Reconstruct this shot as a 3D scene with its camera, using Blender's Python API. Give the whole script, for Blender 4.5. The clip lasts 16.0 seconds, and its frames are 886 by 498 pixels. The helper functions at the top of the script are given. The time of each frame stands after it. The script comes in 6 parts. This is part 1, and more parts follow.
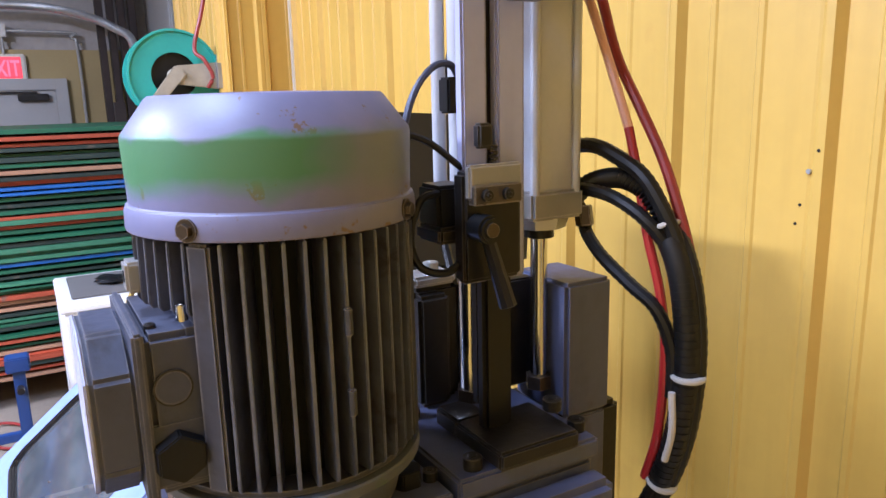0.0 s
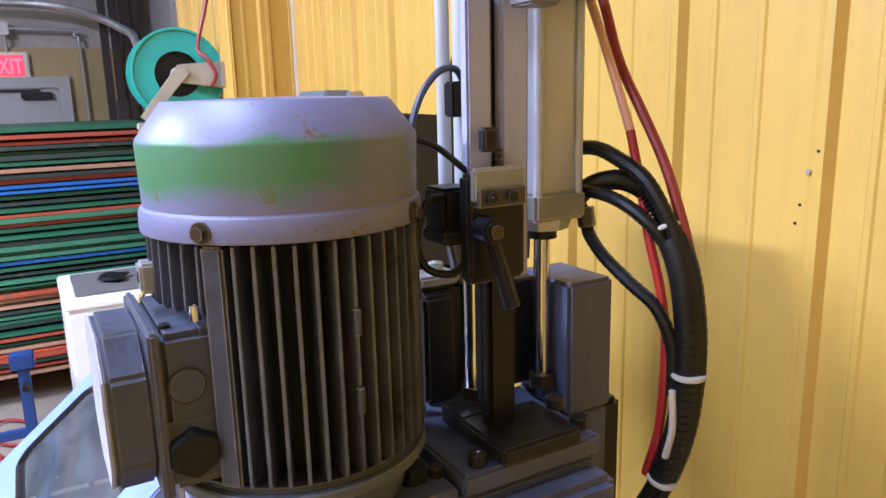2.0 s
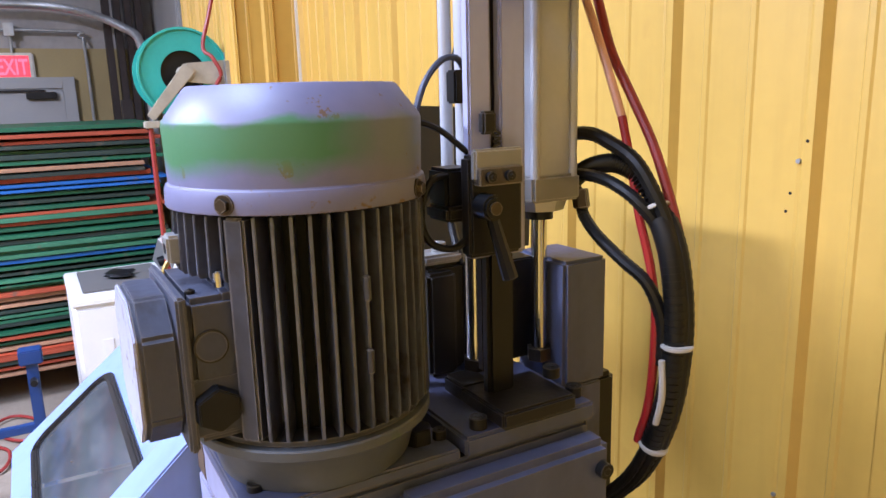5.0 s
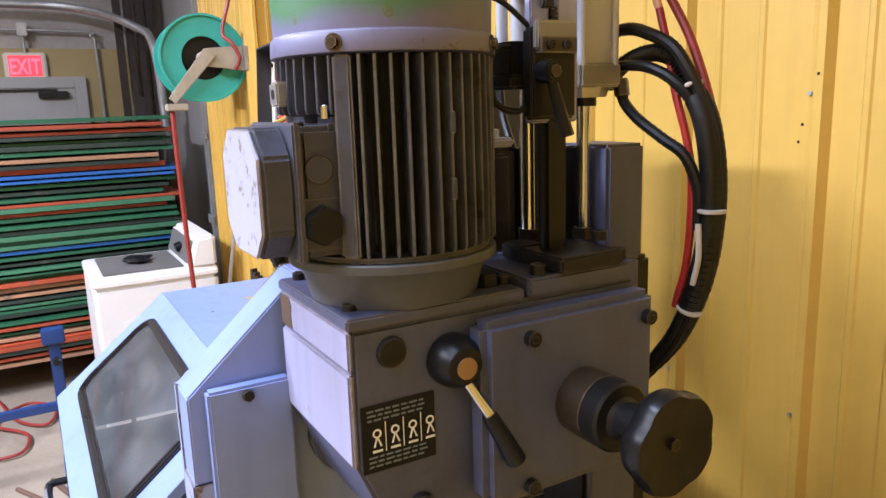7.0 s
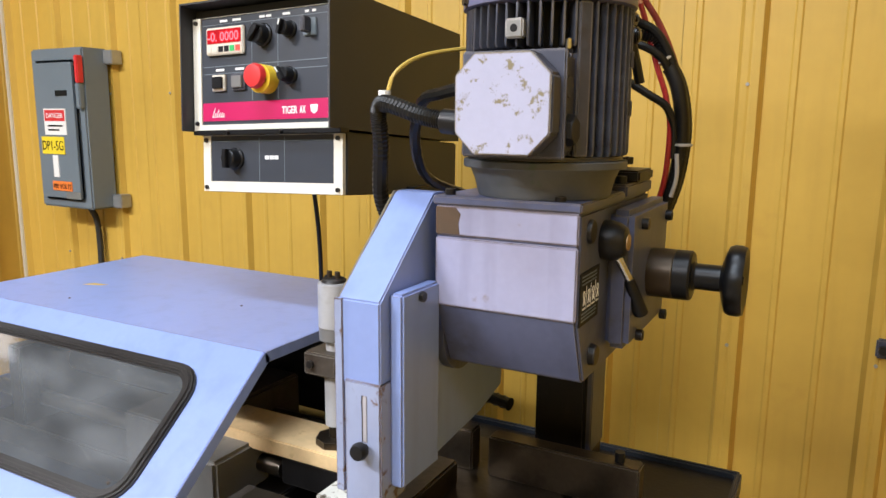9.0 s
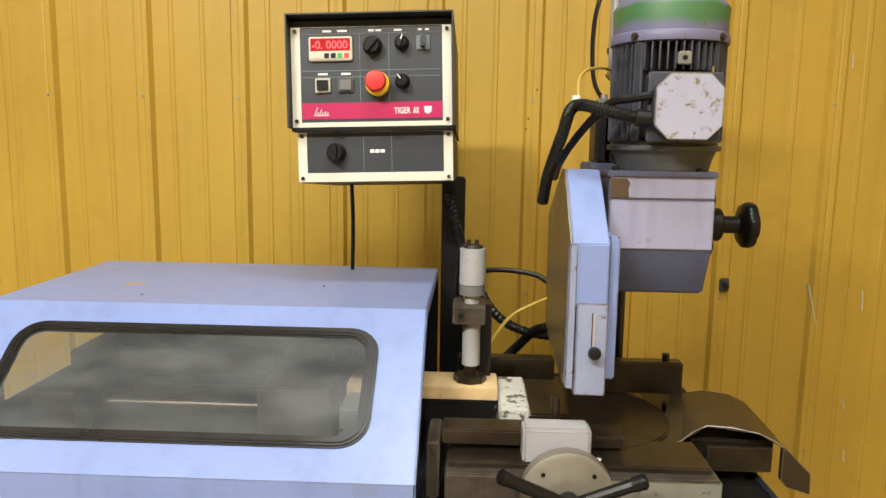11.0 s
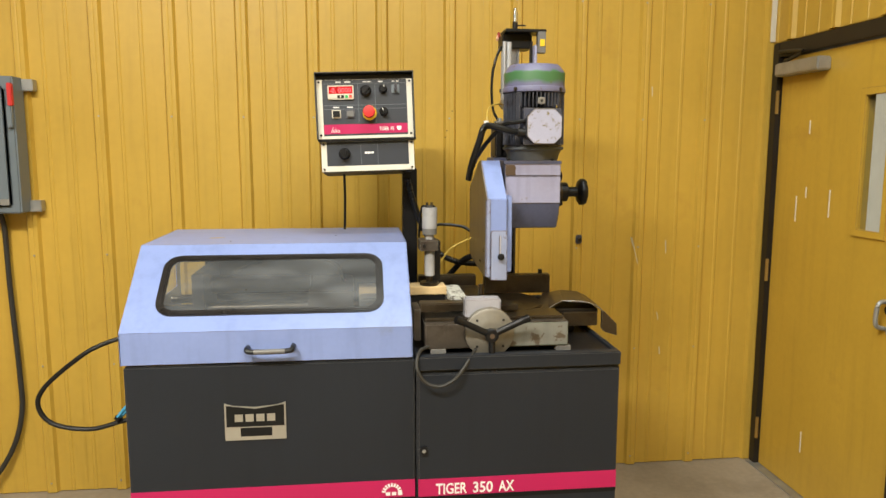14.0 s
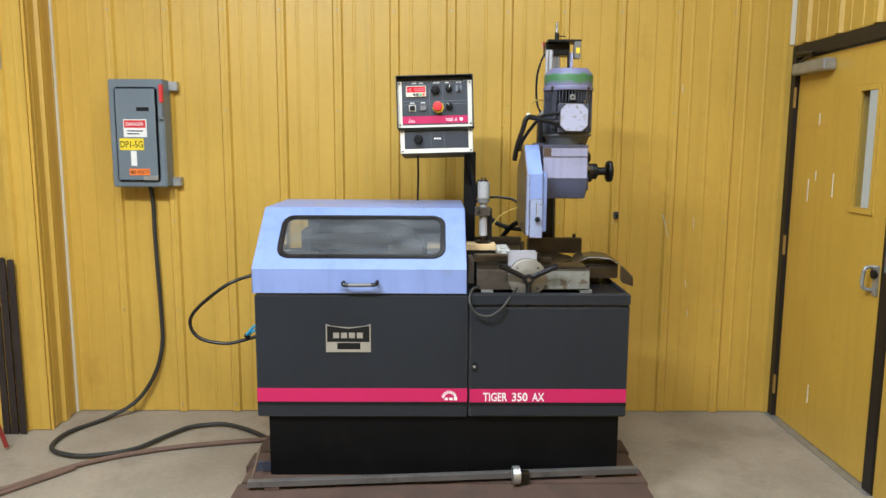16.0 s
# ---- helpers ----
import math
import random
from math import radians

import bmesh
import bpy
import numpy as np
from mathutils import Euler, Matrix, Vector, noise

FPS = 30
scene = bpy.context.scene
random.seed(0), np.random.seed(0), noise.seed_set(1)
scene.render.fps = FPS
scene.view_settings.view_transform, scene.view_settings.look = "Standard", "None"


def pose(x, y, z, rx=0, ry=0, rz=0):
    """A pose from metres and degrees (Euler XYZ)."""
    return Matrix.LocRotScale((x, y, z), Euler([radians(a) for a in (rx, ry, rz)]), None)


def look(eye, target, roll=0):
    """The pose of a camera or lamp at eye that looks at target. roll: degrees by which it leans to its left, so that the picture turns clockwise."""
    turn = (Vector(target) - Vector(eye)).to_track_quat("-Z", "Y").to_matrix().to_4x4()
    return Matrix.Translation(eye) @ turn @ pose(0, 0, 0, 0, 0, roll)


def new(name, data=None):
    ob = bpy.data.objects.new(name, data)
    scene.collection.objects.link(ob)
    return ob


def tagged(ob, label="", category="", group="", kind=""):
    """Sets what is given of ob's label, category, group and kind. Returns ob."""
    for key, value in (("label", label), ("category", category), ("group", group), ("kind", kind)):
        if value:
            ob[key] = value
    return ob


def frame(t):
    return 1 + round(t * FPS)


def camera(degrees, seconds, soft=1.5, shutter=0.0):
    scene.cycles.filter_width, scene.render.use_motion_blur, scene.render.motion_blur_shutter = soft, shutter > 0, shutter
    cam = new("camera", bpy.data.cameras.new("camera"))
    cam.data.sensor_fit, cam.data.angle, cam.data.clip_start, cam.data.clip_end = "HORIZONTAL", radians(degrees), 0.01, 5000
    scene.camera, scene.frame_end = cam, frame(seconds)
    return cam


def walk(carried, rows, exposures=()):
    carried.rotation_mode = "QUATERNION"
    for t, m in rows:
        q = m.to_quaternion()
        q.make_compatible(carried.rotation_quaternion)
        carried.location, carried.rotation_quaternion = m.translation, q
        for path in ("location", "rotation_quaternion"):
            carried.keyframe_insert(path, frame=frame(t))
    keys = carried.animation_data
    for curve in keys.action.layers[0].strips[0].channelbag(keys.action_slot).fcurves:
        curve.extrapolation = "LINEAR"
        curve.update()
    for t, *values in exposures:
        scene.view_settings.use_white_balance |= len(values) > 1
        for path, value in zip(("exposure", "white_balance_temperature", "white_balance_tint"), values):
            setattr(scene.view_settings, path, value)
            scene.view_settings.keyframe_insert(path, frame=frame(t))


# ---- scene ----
cam = camera(63.0, 16.0)
PATH = [
    (0, (2.097, -1.114, 1.89), (0.399, -0.144, 1.475), -1.4),
    (0.5, (2.098, -1.117, 1.893), (0.4, -0.147, 1.475), -1.4),
    (1, (2.1, -1.12, 1.894), (0.4, -0.154, 1.476), -1.5),
    (1.5, (2.104, -1.124, 1.896), (0.403, -0.157, 1.478), -1.4),
    (2, (2.106, -1.123, 1.896), (0.407, -0.157, 1.474), -1.4),
    (2.5, (2.11, -1.128, 1.897), (0.41, -0.162, 1.476), -1.5),
    (3, (2.113, -1.131, 1.897), (0.414, -0.165, 1.472), -1.4),
    (3.5, (2.12, -1.134, 1.897), (0.419, -0.171, 1.473), -1.5),
    (6, (2.181, -1.181, 1.837), (0.478, -0.219, 1.422), -1.7),
    (6.5, (2.203, -1.213, 1.772), (0.496, -0.25, 1.372), -1.9),
    (7, (2.208, -1.263, 1.757), (0.501, -0.296, 1.366), -1.9),
    (7.5, (2.186, -1.348, 1.724), (0.551, -0.257, 1.353), -1.7),
    (8, (2.151, -1.483, 1.675), (0.657, -0.208, 1.294), -1.3),
    (8.2, (2.103, -1.561, 1.675), (0.706, -0.18, 1.297), -0.9),
    (10.3, (1.499, -2.201, 1.629), (1.215, -0.243, 1.339), 1.0),
    (10.5, (1.426, -2.251, 1.622), (1.201, -0.284, 1.337), 0.9),
    (11, (1.192, -2.362, 1.617), (1.117, -0.385, 1.329), 0.9),
    (11.5, (1.077, -2.479, 1.614), (1.158, -0.501, 1.33), 0.7),
    (12, (1.016, -2.637, 1.607), (1.169, -0.663, 1.328), 0.4),
    (12.5, (0.954, -2.814, 1.611), (1.121, -0.842, 1.329), 0.4),
    (13, (0.895, -3.011, 1.622), (1.072, -1.038, 1.343), 0.4),
    (13.5, (0.923, -3.196, 1.612), (1.139, -1.228, 1.333), 0.2),
    (14, (0.957, -3.431, 1.61), (1.184, -1.462, 1.338), 0.1),
    (14.5, (0.94, -3.683, 1.592), (1.158, -1.713, 1.324), 0.2),
    (15, (0.932, -3.884, 1.601), (1.134, -1.913, 1.329), 0.3),
    (15.5, (0.948, -4.034, 1.568), (1.06, -2.056, 1.292), 0.3),
    (16, (0.987, -4.134, 1.568), (1.007, -2.155, 1.285), 0.3),
]

# exposure follows the clip's own camera
EXPOSURES = [(0.0, 0.76, 4950, 24), (3.5, 0.76, 4950, 24), (6.5, 0.76, 5250, 23), (8.2, 0.45, 5900, 16), (10.3, 0.0, 6350, 8), (11.5, -0.02, 7500, 6), (13.0, -0.02, 7700, 5), (14.5, 0.1, 6550, 6), (16.0, 0.12, 5700, 6)]
walk(cam, [(t, look(e, g, r)) for t, e, g, r in PATH], EXPOSURES)

# ---- world and lamps ----
world = bpy.data.worlds.new("hall_air")
world.use_nodes = True
world.node_tree.nodes["Background"].inputs[0].default_value = (1.0, 0.95, 0.88, 1)
world.node_tree.nodes["Background"].inputs[1].default_value = 0.008
scene.world = world


def ceiling_lamp(x, y, z, sx, sy, watts, colour=(1.0, 0.97, 0.93)):
    data = bpy.data.lights.new("hall_light", "AREA")
    data.shape, data.size, data.size_y, data.energy, data.color = "RECTANGLE", sx, sy, watts, colour
    ob = new("hall_light", data)
    ob.matrix_world = pose(x, y, z)
    return ob


ceiling_lamp(-0.6, -3.7, 3.8, 1.2, 0.3, 245)
ceiling_lamp(1.2, -4.2, 3.8, 1.2, 0.3, 92)
# two unseen cool lamps added to fill the shaded wall and right-hand faces
ceiling_lamp(1.3, -1.9, 3.85, 1.2, 0.3, 50, (0.86, 0.94, 1.0))
ceiling_lamp(2.4, -3.2, 3.85, 0.3, 1.2, 17, (0.78, 0.90, 1.0))
ceiling_lamp(-2.9, -3.2, 3.85, 1.2, 0.3, 12)
ceiling_lamp(-4.2, -1.9, 3.85, 1.2, 0.3, 5)

# ---- materials ----


def material(name, colour, rough=0.5, metal=0.0, vary=0.25, scale=6.0, fine=60.0, bump=0.15, dirt=None, dirt_amount=0.45, dirt_scale=3.0, dirt_soft=0.12, coat=0.0, random_tone=0.0, emit=0.0, wear=None, wear_size=0.003, streak=0.0, spec=0.5):
    """Painted, cast or bare surface: tone at two scales, dirt or chips with their own outline, fine relief."""
    m = bpy.data.materials.new(name)
    m.use_nodes = True
    nt = m.node_tree
    n, l = nt.nodes, nt.links
    b = n["Principled BSDF"]
    co = n.new("ShaderNodeTexCoord")
    big = n.new("ShaderNodeTexNoise")
    big.inputs["Scale"].default_value, big.inputs["Detail"].default_value = scale, 5
    small = n.new("ShaderNodeTexNoise")
    small.inputs["Scale"].default_value, small.inputs["Detail"].default_value = fine, 3
    l.new(co.outputs["Object"], big.inputs["Vector"])
    l.new(co.outputs["Object"], small.inputs["Vector"])
    add = n.new("ShaderNodeMath")
    add.operation = "MULTIPLY_ADD"
    l.new(small.outputs["Fac"], add.inputs[0])
    add.inputs[1].default_value = 0.35
    l.new(big.outputs["Fac"], add.inputs[2])
    ramp = n.new("ShaderNodeMapRange")
    ramp.inputs[1].default_value, ramp.inputs[2].default_value = 0.4, 1.0
    ramp.inputs[3].default_value, ramp.inputs[4].default_value = 1 - vary, 1 + vary * 0.6
    l.new(add.outputs[0], ramp.inputs[0])
    mul = n.new("ShaderNodeVectorMath")
    mul.operation = "SCALE"
    mul.inputs[0].default_value = colour
    l.new(ramp.outputs[0], mul.inputs["Scale"])
    out = mul.outputs[0]
    if random_tone:
        info = n.new("ShaderNodeObjectInfo")
        tone = n.new("ShaderNodeMapRange")
        tone.inputs[3].default_value, tone.inputs[4].default_value = 1 - random_tone, 1 + random_tone
        l.new(info.outputs["Random"], tone.inputs[0])
        mul2 = n.new("ShaderNodeVectorMath")
        mul2.operation = "SCALE"
        l.new(out, mul2.inputs[0])
        l.new(tone.outputs[0], mul2.inputs["Scale"])
        out = mul2.outputs[0]
    if dirt:
        spots = n.new("ShaderNodeTexNoise")
        spots.inputs["Scale"].default_value, spots.inputs["Detail"].default_value, spots.inputs["Roughness"].default_value = dirt_scale, 7, 0.65
        l.new(co.outputs["Object"], spots.inputs["Vector"])
        edge = n.new("ShaderNodeMapRange")
        edge.inputs[1].default_value, edge.inputs[2].default_value = 1 - dirt_amount, 1 - dirt_amount + dirt_soft
        l.new(spots.outputs["Fac"], edge.inputs[0])
        mix = n.new("ShaderNodeMix")
        mix.data_type = "RGBA"
        l.new(edge.outputs[0], mix.inputs["Factor"])
        l.new(out, mix.inputs["A"])
        mix.inputs["B"].default_value = (*dirt, 1)
        out = mix.outputs["Result"]
    if streak:
        # runs of old oil and dust, drawn out downwards
        st = n.new("ShaderNodeMapping")
        st.inputs["Scale"].default_value = (26, 26, 2.2)
        l.new(co.outputs["Object"], st.inputs[0])
        sn = n.new("ShaderNodeTexNoise")
        sn.inputs["Scale"].default_value, sn.inputs["Detail"].default_value = 1.0, 4
        l.new(st.outputs[0], sn.inputs["Vector"])
        sr = n.new("ShaderNodeMapRange")
        sr.inputs[1].default_value, sr.inputs[2].default_value = 0.5, 0.8
        sr.inputs[3].default_value, sr.inputs[4].default_value = 1.0, 1.0 - streak
        l.new(sn.outputs["Fac"], sr.inputs[0])
        ms = n.new("ShaderNodeVectorMath")
        ms.operation = "SCALE"
        l.new(out, ms.inputs[0])
        l.new(sr.outputs[0], ms.inputs["Scale"])
        out = ms.outputs[0]
    if wear:
        # paint or grease rubbed off along the edges, broken up by noise
        bv = n.new("ShaderNodeBevel")
        bv.samples = 4
        bv.inputs["Radius"].default_value = wear_size
        geo = n.new("ShaderNodeNewGeometry")
        dot = n.new("ShaderNodeVectorMath")
        dot.operation = "DOT_PRODUCT"
        l.new(bv.outputs[0], dot.inputs[0])
        l.new(geo.outputs["Normal"], dot.inputs[1])
        wn = n.new("ShaderNodeTexNoise")
        wn.inputs["Scale"].default_value, wn.inputs["Detail"].default_value = 45, 5
        l.new(co.outputs["Object"], wn.inputs["Vector"])
        ma = n.new("ShaderNodeMath")
        ma.operation = "MULTIPLY_ADD"
        l.new(wn.outputs["Fac"], ma.inputs[0])
        ma.inputs[1].default_value = 0.6
        l.new(dot.outputs["Value"], ma.inputs[2])
        wr = n.new("ShaderNodeMapRange")
        wr.inputs[1].default_value, wr.inputs[2].default_value = 1.135, 1.05
        l.new(ma.outputs[0], wr.inputs[0])
        mw = n.new("ShaderNodeMix")
        mw.data_type = "RGBA"
        l.new(wr.outputs[0], mw.inputs["Factor"])
        l.new(out, mw.inputs["A"])
        mw.inputs["B"].default_value = (*wear, 1)
        out = mw.outputs["Result"]
    l.new(out, b.inputs["Base Color"])
    rr = n.new("ShaderNodeMapRange")
    rr.inputs[3].default_value, rr.inputs[4].default_value = max(0.03, rough - 0.1), min(1, rough + 0.12)
    l.new(big.outputs["Fac"], rr.inputs[0])
    l.new(rr.outputs[0], b.inputs["Roughness"])
    b.inputs["Metallic"].default_value = metal
    b.inputs["Coat Weight"].default_value = coat
    b.inputs["Specular IOR Level"].default_value = spec
    if emit:
        b.inputs["Emission Color"].default_value = (*colour, 1)
        b.inputs["Emission Strength"].default_value = emit
    if bump:
        bp = n.new("ShaderNodeBump")
        bp.inputs["Strength"].default_value, bp.inputs["Distance"].default_value = bump, 0.002
        l.new(small.outputs["Fac"], bp.inputs["Height"])
        l.new(bp.outputs[0], b.inputs["Normal"])
    return m


def zoned(m, axis, low, high, soft, colour, wobble=0.02, wob_scale=9.0, side=None):
    """A second paint on a band of an axis, with a ragged edge."""
    nt = m.node_tree
    n, l = nt.nodes, nt.links
    b = n["Principled BSDF"]
    old = b.inputs["Base Color"].links[0].from_socket
    co = n.new("ShaderNodeTexCoord")
    sep = n.new("ShaderNodeSeparateXYZ")
    l.new(co.outputs["Object"], sep.inputs[0])
    noi = n.new("ShaderNodeTexNoise")
    noi.inputs["Scale"].default_value, noi.inputs["Detail"].default_value = wob_scale, 6
    l.new(co.outputs["Object"], noi.inputs["Vector"])
    wob = n.new("ShaderNodeMath")
    wob.operation = "MULTIPLY_ADD"
    l.new(noi.outputs["Fac"], wob.inputs[0])
    wob.inputs[1].default_value = wobble * 2
    l.new(sep.outputs[axis], wob.inputs[2])
    up = n.new("ShaderNodeMapRange")
    up.inputs[1].default_value, up.inputs[2].default_value = low + wobble, low + wobble + soft
    l.new(wob.outputs[0], up.inputs[0])
    dn = n.new("ShaderNodeMapRange")
    dn.inputs[1].default_value, dn.inputs[2].default_value = high + wobble, high + wobble - soft * 0.4
    l.new(wob.outputs[0], dn.inputs[0])
    both = n.new("ShaderNodeMath")
    both.operation = "MULTIPLY"
    l.new(up.outputs[0], both.inputs[0])
    l.new(dn.outputs[0], both.inputs[1])
    amount = both.outputs[0]
    if side:
        # overspray thins out round the far side
        ax, full, gone, least = side
        wob2 = n.new("ShaderNodeMath")
        wob2.operation = "MULTIPLY_ADD"
        l.new(noi.outputs["Fac"], wob2.inputs[0])
        wob2.inputs[1].default_value = 0.05
        l.new(sep.outputs[ax], wob2.inputs[2])
        fade = n.new("ShaderNodeMapRange")
        fade.inputs[1].default_value, fade.inputs[2].default_value = full + 0.025, gone + 0.025
        fade.inputs[3].default_value, fade.inputs[4].default_value = 1.0, least
        l.new(wob2.outputs[0], fade.inputs[0])
        thin = n.new("ShaderNodeMath")
        thin.operation = "MULTIPLY"
        l.new(amount, thin.inputs[0])
        l.new(fade.outputs[0], thin.inputs[1])
        amount = thin.outputs[0]
    mix = n.new("ShaderNodeMix")
    mix.data_type = "RGBA"
    l.new(amount, mix.inputs["Factor"])
    l.new(old, mix.inputs["A"])
    mix.inputs["B"].default_value = (*colour, 1)
    l.new(mix.outputs["Result"], b.inputs["Base Color"])
    return m


YELLOW = (0.55, 0.345, 0.055)
M_WALL = material("yellow_sheet_paint", YELLOW, 0.42, vary=0.12, scale=1.6, fine=25, bump=0.06, dirt=(0.40, 0.22, 0.04), dirt_amount=0.40, dirt_scale=2.6, dirt_soft=0.25, random_tone=0.04, streak=0.10)
M_DOOR = material("yellow_door_paint", (0.56, 0.35, 0.05), 0.4, vary=0.12, scale=2, fine=40, bump=0.05, dirt=(0.42, 0.24, 0.04), dirt_amount=0.40, dirt_scale=2, dirt_soft=0.2, streak=0.10, wear=(0.25, 0.15, 0.05))
M_LILAC = material("lilac_paint", (0.33, 0.335, 0.49), 0.38, vary=0.12, scale=5, fine=80, bump=0.06, dirt=(0.24, 0.20, 0.18), dirt_amount=0.34, dirt_scale=12, dirt_soft=0.07, streak=0.25, wear=(0.13, 0.10, 0.08))
M_HOOD = material("light_blue_paint", (0.218, 0.288, 0.56), 0.34, vary=0.09, scale=3, fine=90, bump=0.05, dirt=(0.20, 0.24, 0.38), dirt_amount=0.34, dirt_scale=2.2, dirt_soft=0.08, streak=0.14, wear=(0.16, 0.13, 0.11), wear_size=0.002)
M_WORN = material("chipped_lilac_paint", (0.29, 0.335, 0.50), 0.42, vary=0.12, scale=8, fine=70, bump=0.12, dirt=(0.13, 0.08, 0.05), dirt_amount=0.425, dirt_scale=30, dirt_soft=0.03, streak=0.2, wear=(0.10, 0.06, 0.04), wear_size=0.004)
M_GREYLILAC = material("grimy_lilac_casting", (0.078, 0.090, 0.165), 0.46, vary=0.22, scale=7, fine=90, bump=0.18, dirt=(0.045, 0.038, 0.036), dirt_amount=0.44, dirt_scale=8, dirt_soft=0.15, streak=0.25, wear=(0.13, 0.12, 0.13))
M_FAN = zoned(material("fan_cover_paint", (0.145, 0.144, 0.240), 0.44, vary=0.14, scale=8, fine=90, bump=0.10, dirt=(0.13, 0.085, 0.05), dirt_amount=0.385, dirt_scale=48, dirt_soft=0.02, wear=(0.14, 0.09, 0.06)), 2, 1.828, 1.873, 0.016, (0.055, 0.155, 0.06), 0.016, 22, (1, -0.962, -0.925, 0.22))
M_MOTOR = material("dirty_cast_aluminium", (0.056, 0.058, 0.076), 0.42, 0.35, vary=0.35, scale=14, fine=120, bump=0.3, dirt=(0.036, 0.031, 0.031), dirt_amount=0.46, dirt_scale=12, dirt_soft=0.2, wear=(0.20, 0.19, 0.195))
M_FIN = material("worn_fin_aluminium", (0.145, 0.152, 0.192), 0.34, 0.55, vary=0.35, scale=20, fine=120, bump=0.3, dirt=(0.055, 0.047, 0.045), dirt_amount=0.44, dirt_scale=18, dirt_soft=0.15)
M_TBOX = material("dusty_terminal_box", (0.056, 0.060, 0.088), 0.5, 0.2, vary=0.25, scale=18, fine=120, bump=0.25, dirt=(0.028, 0.023, 0.023), dirt_amount=0.47, dirt_scale=14, dirt_soft=0.15, wear=(0.15, 0.14, 0.145))
M_TCOVER = material("chipped_cover_paint", (0.38, 0.385, 0.51), 0.45, vary=0.1, scale=10, fine=110, bump=0.12, dirt=(0.20, 0.17, 0.10), dirt_amount=0.43, dirt_scale=55, dirt_soft=0.06, wear=(0.2, 0.17, 0.12))
M_GREENISH = material("worn_green_grey_casting", (0.080, 0.086, 0.095), 0.5, 0.1, vary=0.25, scale=12, fine=90, bump=0.2, dirt=(0.035, 0.08, 0.03), dirt_amount=0.47, dirt_scale=9, dirt_soft=0.1)
# pale edges are rubbed paint and also draw the tray's edge highlight
M_CAB = material("dark_grey_cabinet_paint", (0.0165, 0.0200, 0.0270), 0.38, vary=0.14, scale=2.5, fine=120, bump=0.06, dirt=(0.024, 0.023, 0.024), dirt_amount=0.42, dirt_scale=2.2, dirt_soft=0.25, streak=0.12, wear=(0.09, 0.088, 0.085), wear_size=0.003, spec=0.32)
# black of the plinth, also used as shade in the motor's fin gaps
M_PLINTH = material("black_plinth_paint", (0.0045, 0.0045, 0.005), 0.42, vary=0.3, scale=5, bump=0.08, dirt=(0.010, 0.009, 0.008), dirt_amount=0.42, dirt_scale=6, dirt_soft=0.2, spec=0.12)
M_MAGENTA = material("magenta_stripe", (0.48, 0.008, 0.095), 0.4, vary=0.06, bump=0.02)
M_BOXGREY = material("charcoal_panel_box", (0.024, 0.025, 0.027), 0.5, vary=0.15, scale=4, fine=200, bump=0.08)
M_FACE = material("slate_panel_film", (0.036, 0.041, 0.053), 0.4, vary=0.08, bump=0.02)
M_FRAME = material("cream_panel_frame", (0.70, 0.67, 0.58), 0.45, vary=0.06, scale=9, bump=0.03, dirt=(0.5, 0.42, 0.30), dirt_amount=0.32, dirt_scale=14)
M_WHITE = material("white_print", (0.80, 0.80, 0.78), 0.5, vary=0.03, bump=0)
M_BLACK = material("black_plastic", (0.008, 0.008, 0.009), 0.36, vary=0.2, scale=12, bump=0.05, spec=0.3)
M_RUBBER = material("black_rubber", (0.016, 0.014, 0.013), 0.30, vary=0.25, scale=15, bump=0.1, wear=(0.045, 0.038, 0.034), wear_size=0.002)
M_HOSE = material("dusty_black_hose", (0.007, 0.0066, 0.0062), 0.40, vary=0.3, scale=20, bump=0.15, spec=0.35)
M_CHROME = material("chromed_rod", (0.62, 0.62, 0.62), 0.14, 1.0, vary=0.15, scale=20, bump=0.02)
M_STEEL = material("oily_machined_steel", (0.078, 0.062, 0.044), 0.32, 0.8, vary=0.35, scale=9, fine=120, bump=0.14, dirt=(0.03, 0.021, 0.015), dirt_amount=0.49, dirt_scale=8, dirt_soft=0.2, wear=(0.24, 0.215, 0.18), wear_size=0.0018)
M_DARKSTEEL = material("blackened_steel", (0.014, 0.0125, 0.012), 0.40, 0.2, spec=0.35, vary=0.35, scale=12, fine=100, bump=0.2, dirt=(0.03, 0.026, 0.022), dirt_amount=0.40, dirt_scale=14, wear=(0.09, 0.08, 0.07), wear_size=0.002)
M_ALU = material("anodised_aluminium", (0.43, 0.43, 0.445), 0.34, 0.15, vary=0.12, scale=12, fine=150, bump=0.05, dirt=(0.28, 0.26, 0.24), dirt_amount=0.36, dirt_scale=9, dirt_soft=0.2)
M_ALUCAST = material("grey_end_block", (0.26, 0.255, 0.245), 0.42, 0.4, vary=0.15, scale=12, bump=0.1, dirt=(0.16, 0.13, 0.1), dirt_amount=0.38, dirt_scale=12, wear=(0.45, 0.43, 0.40))
M_VISE = material("worn_vise_casting", (0.082, 0.068, 0.055), 0.45, 0.3, vary=0.3, scale=9, fine=90, bump=0.2, dirt=(0.04, 0.028, 0.020), dirt_amount=0.50, dirt_scale=9, dirt_soft=0.15, streak=0.35, wear=(0.26, 0.235, 0.20), wear_size=0.002)
M_DIAL = material("greasy_pale_dial", (0.225, 0.205, 0.168), 0.45, 0.25, vary=0.25, scale=9, fine=90, bump=0.12, dirt=(0.13, 0.10, 0.07), dirt_amount=0.44, dirt_scale=10, dirt_soft=0.15, wear=(0.5, 0.47, 0.42))
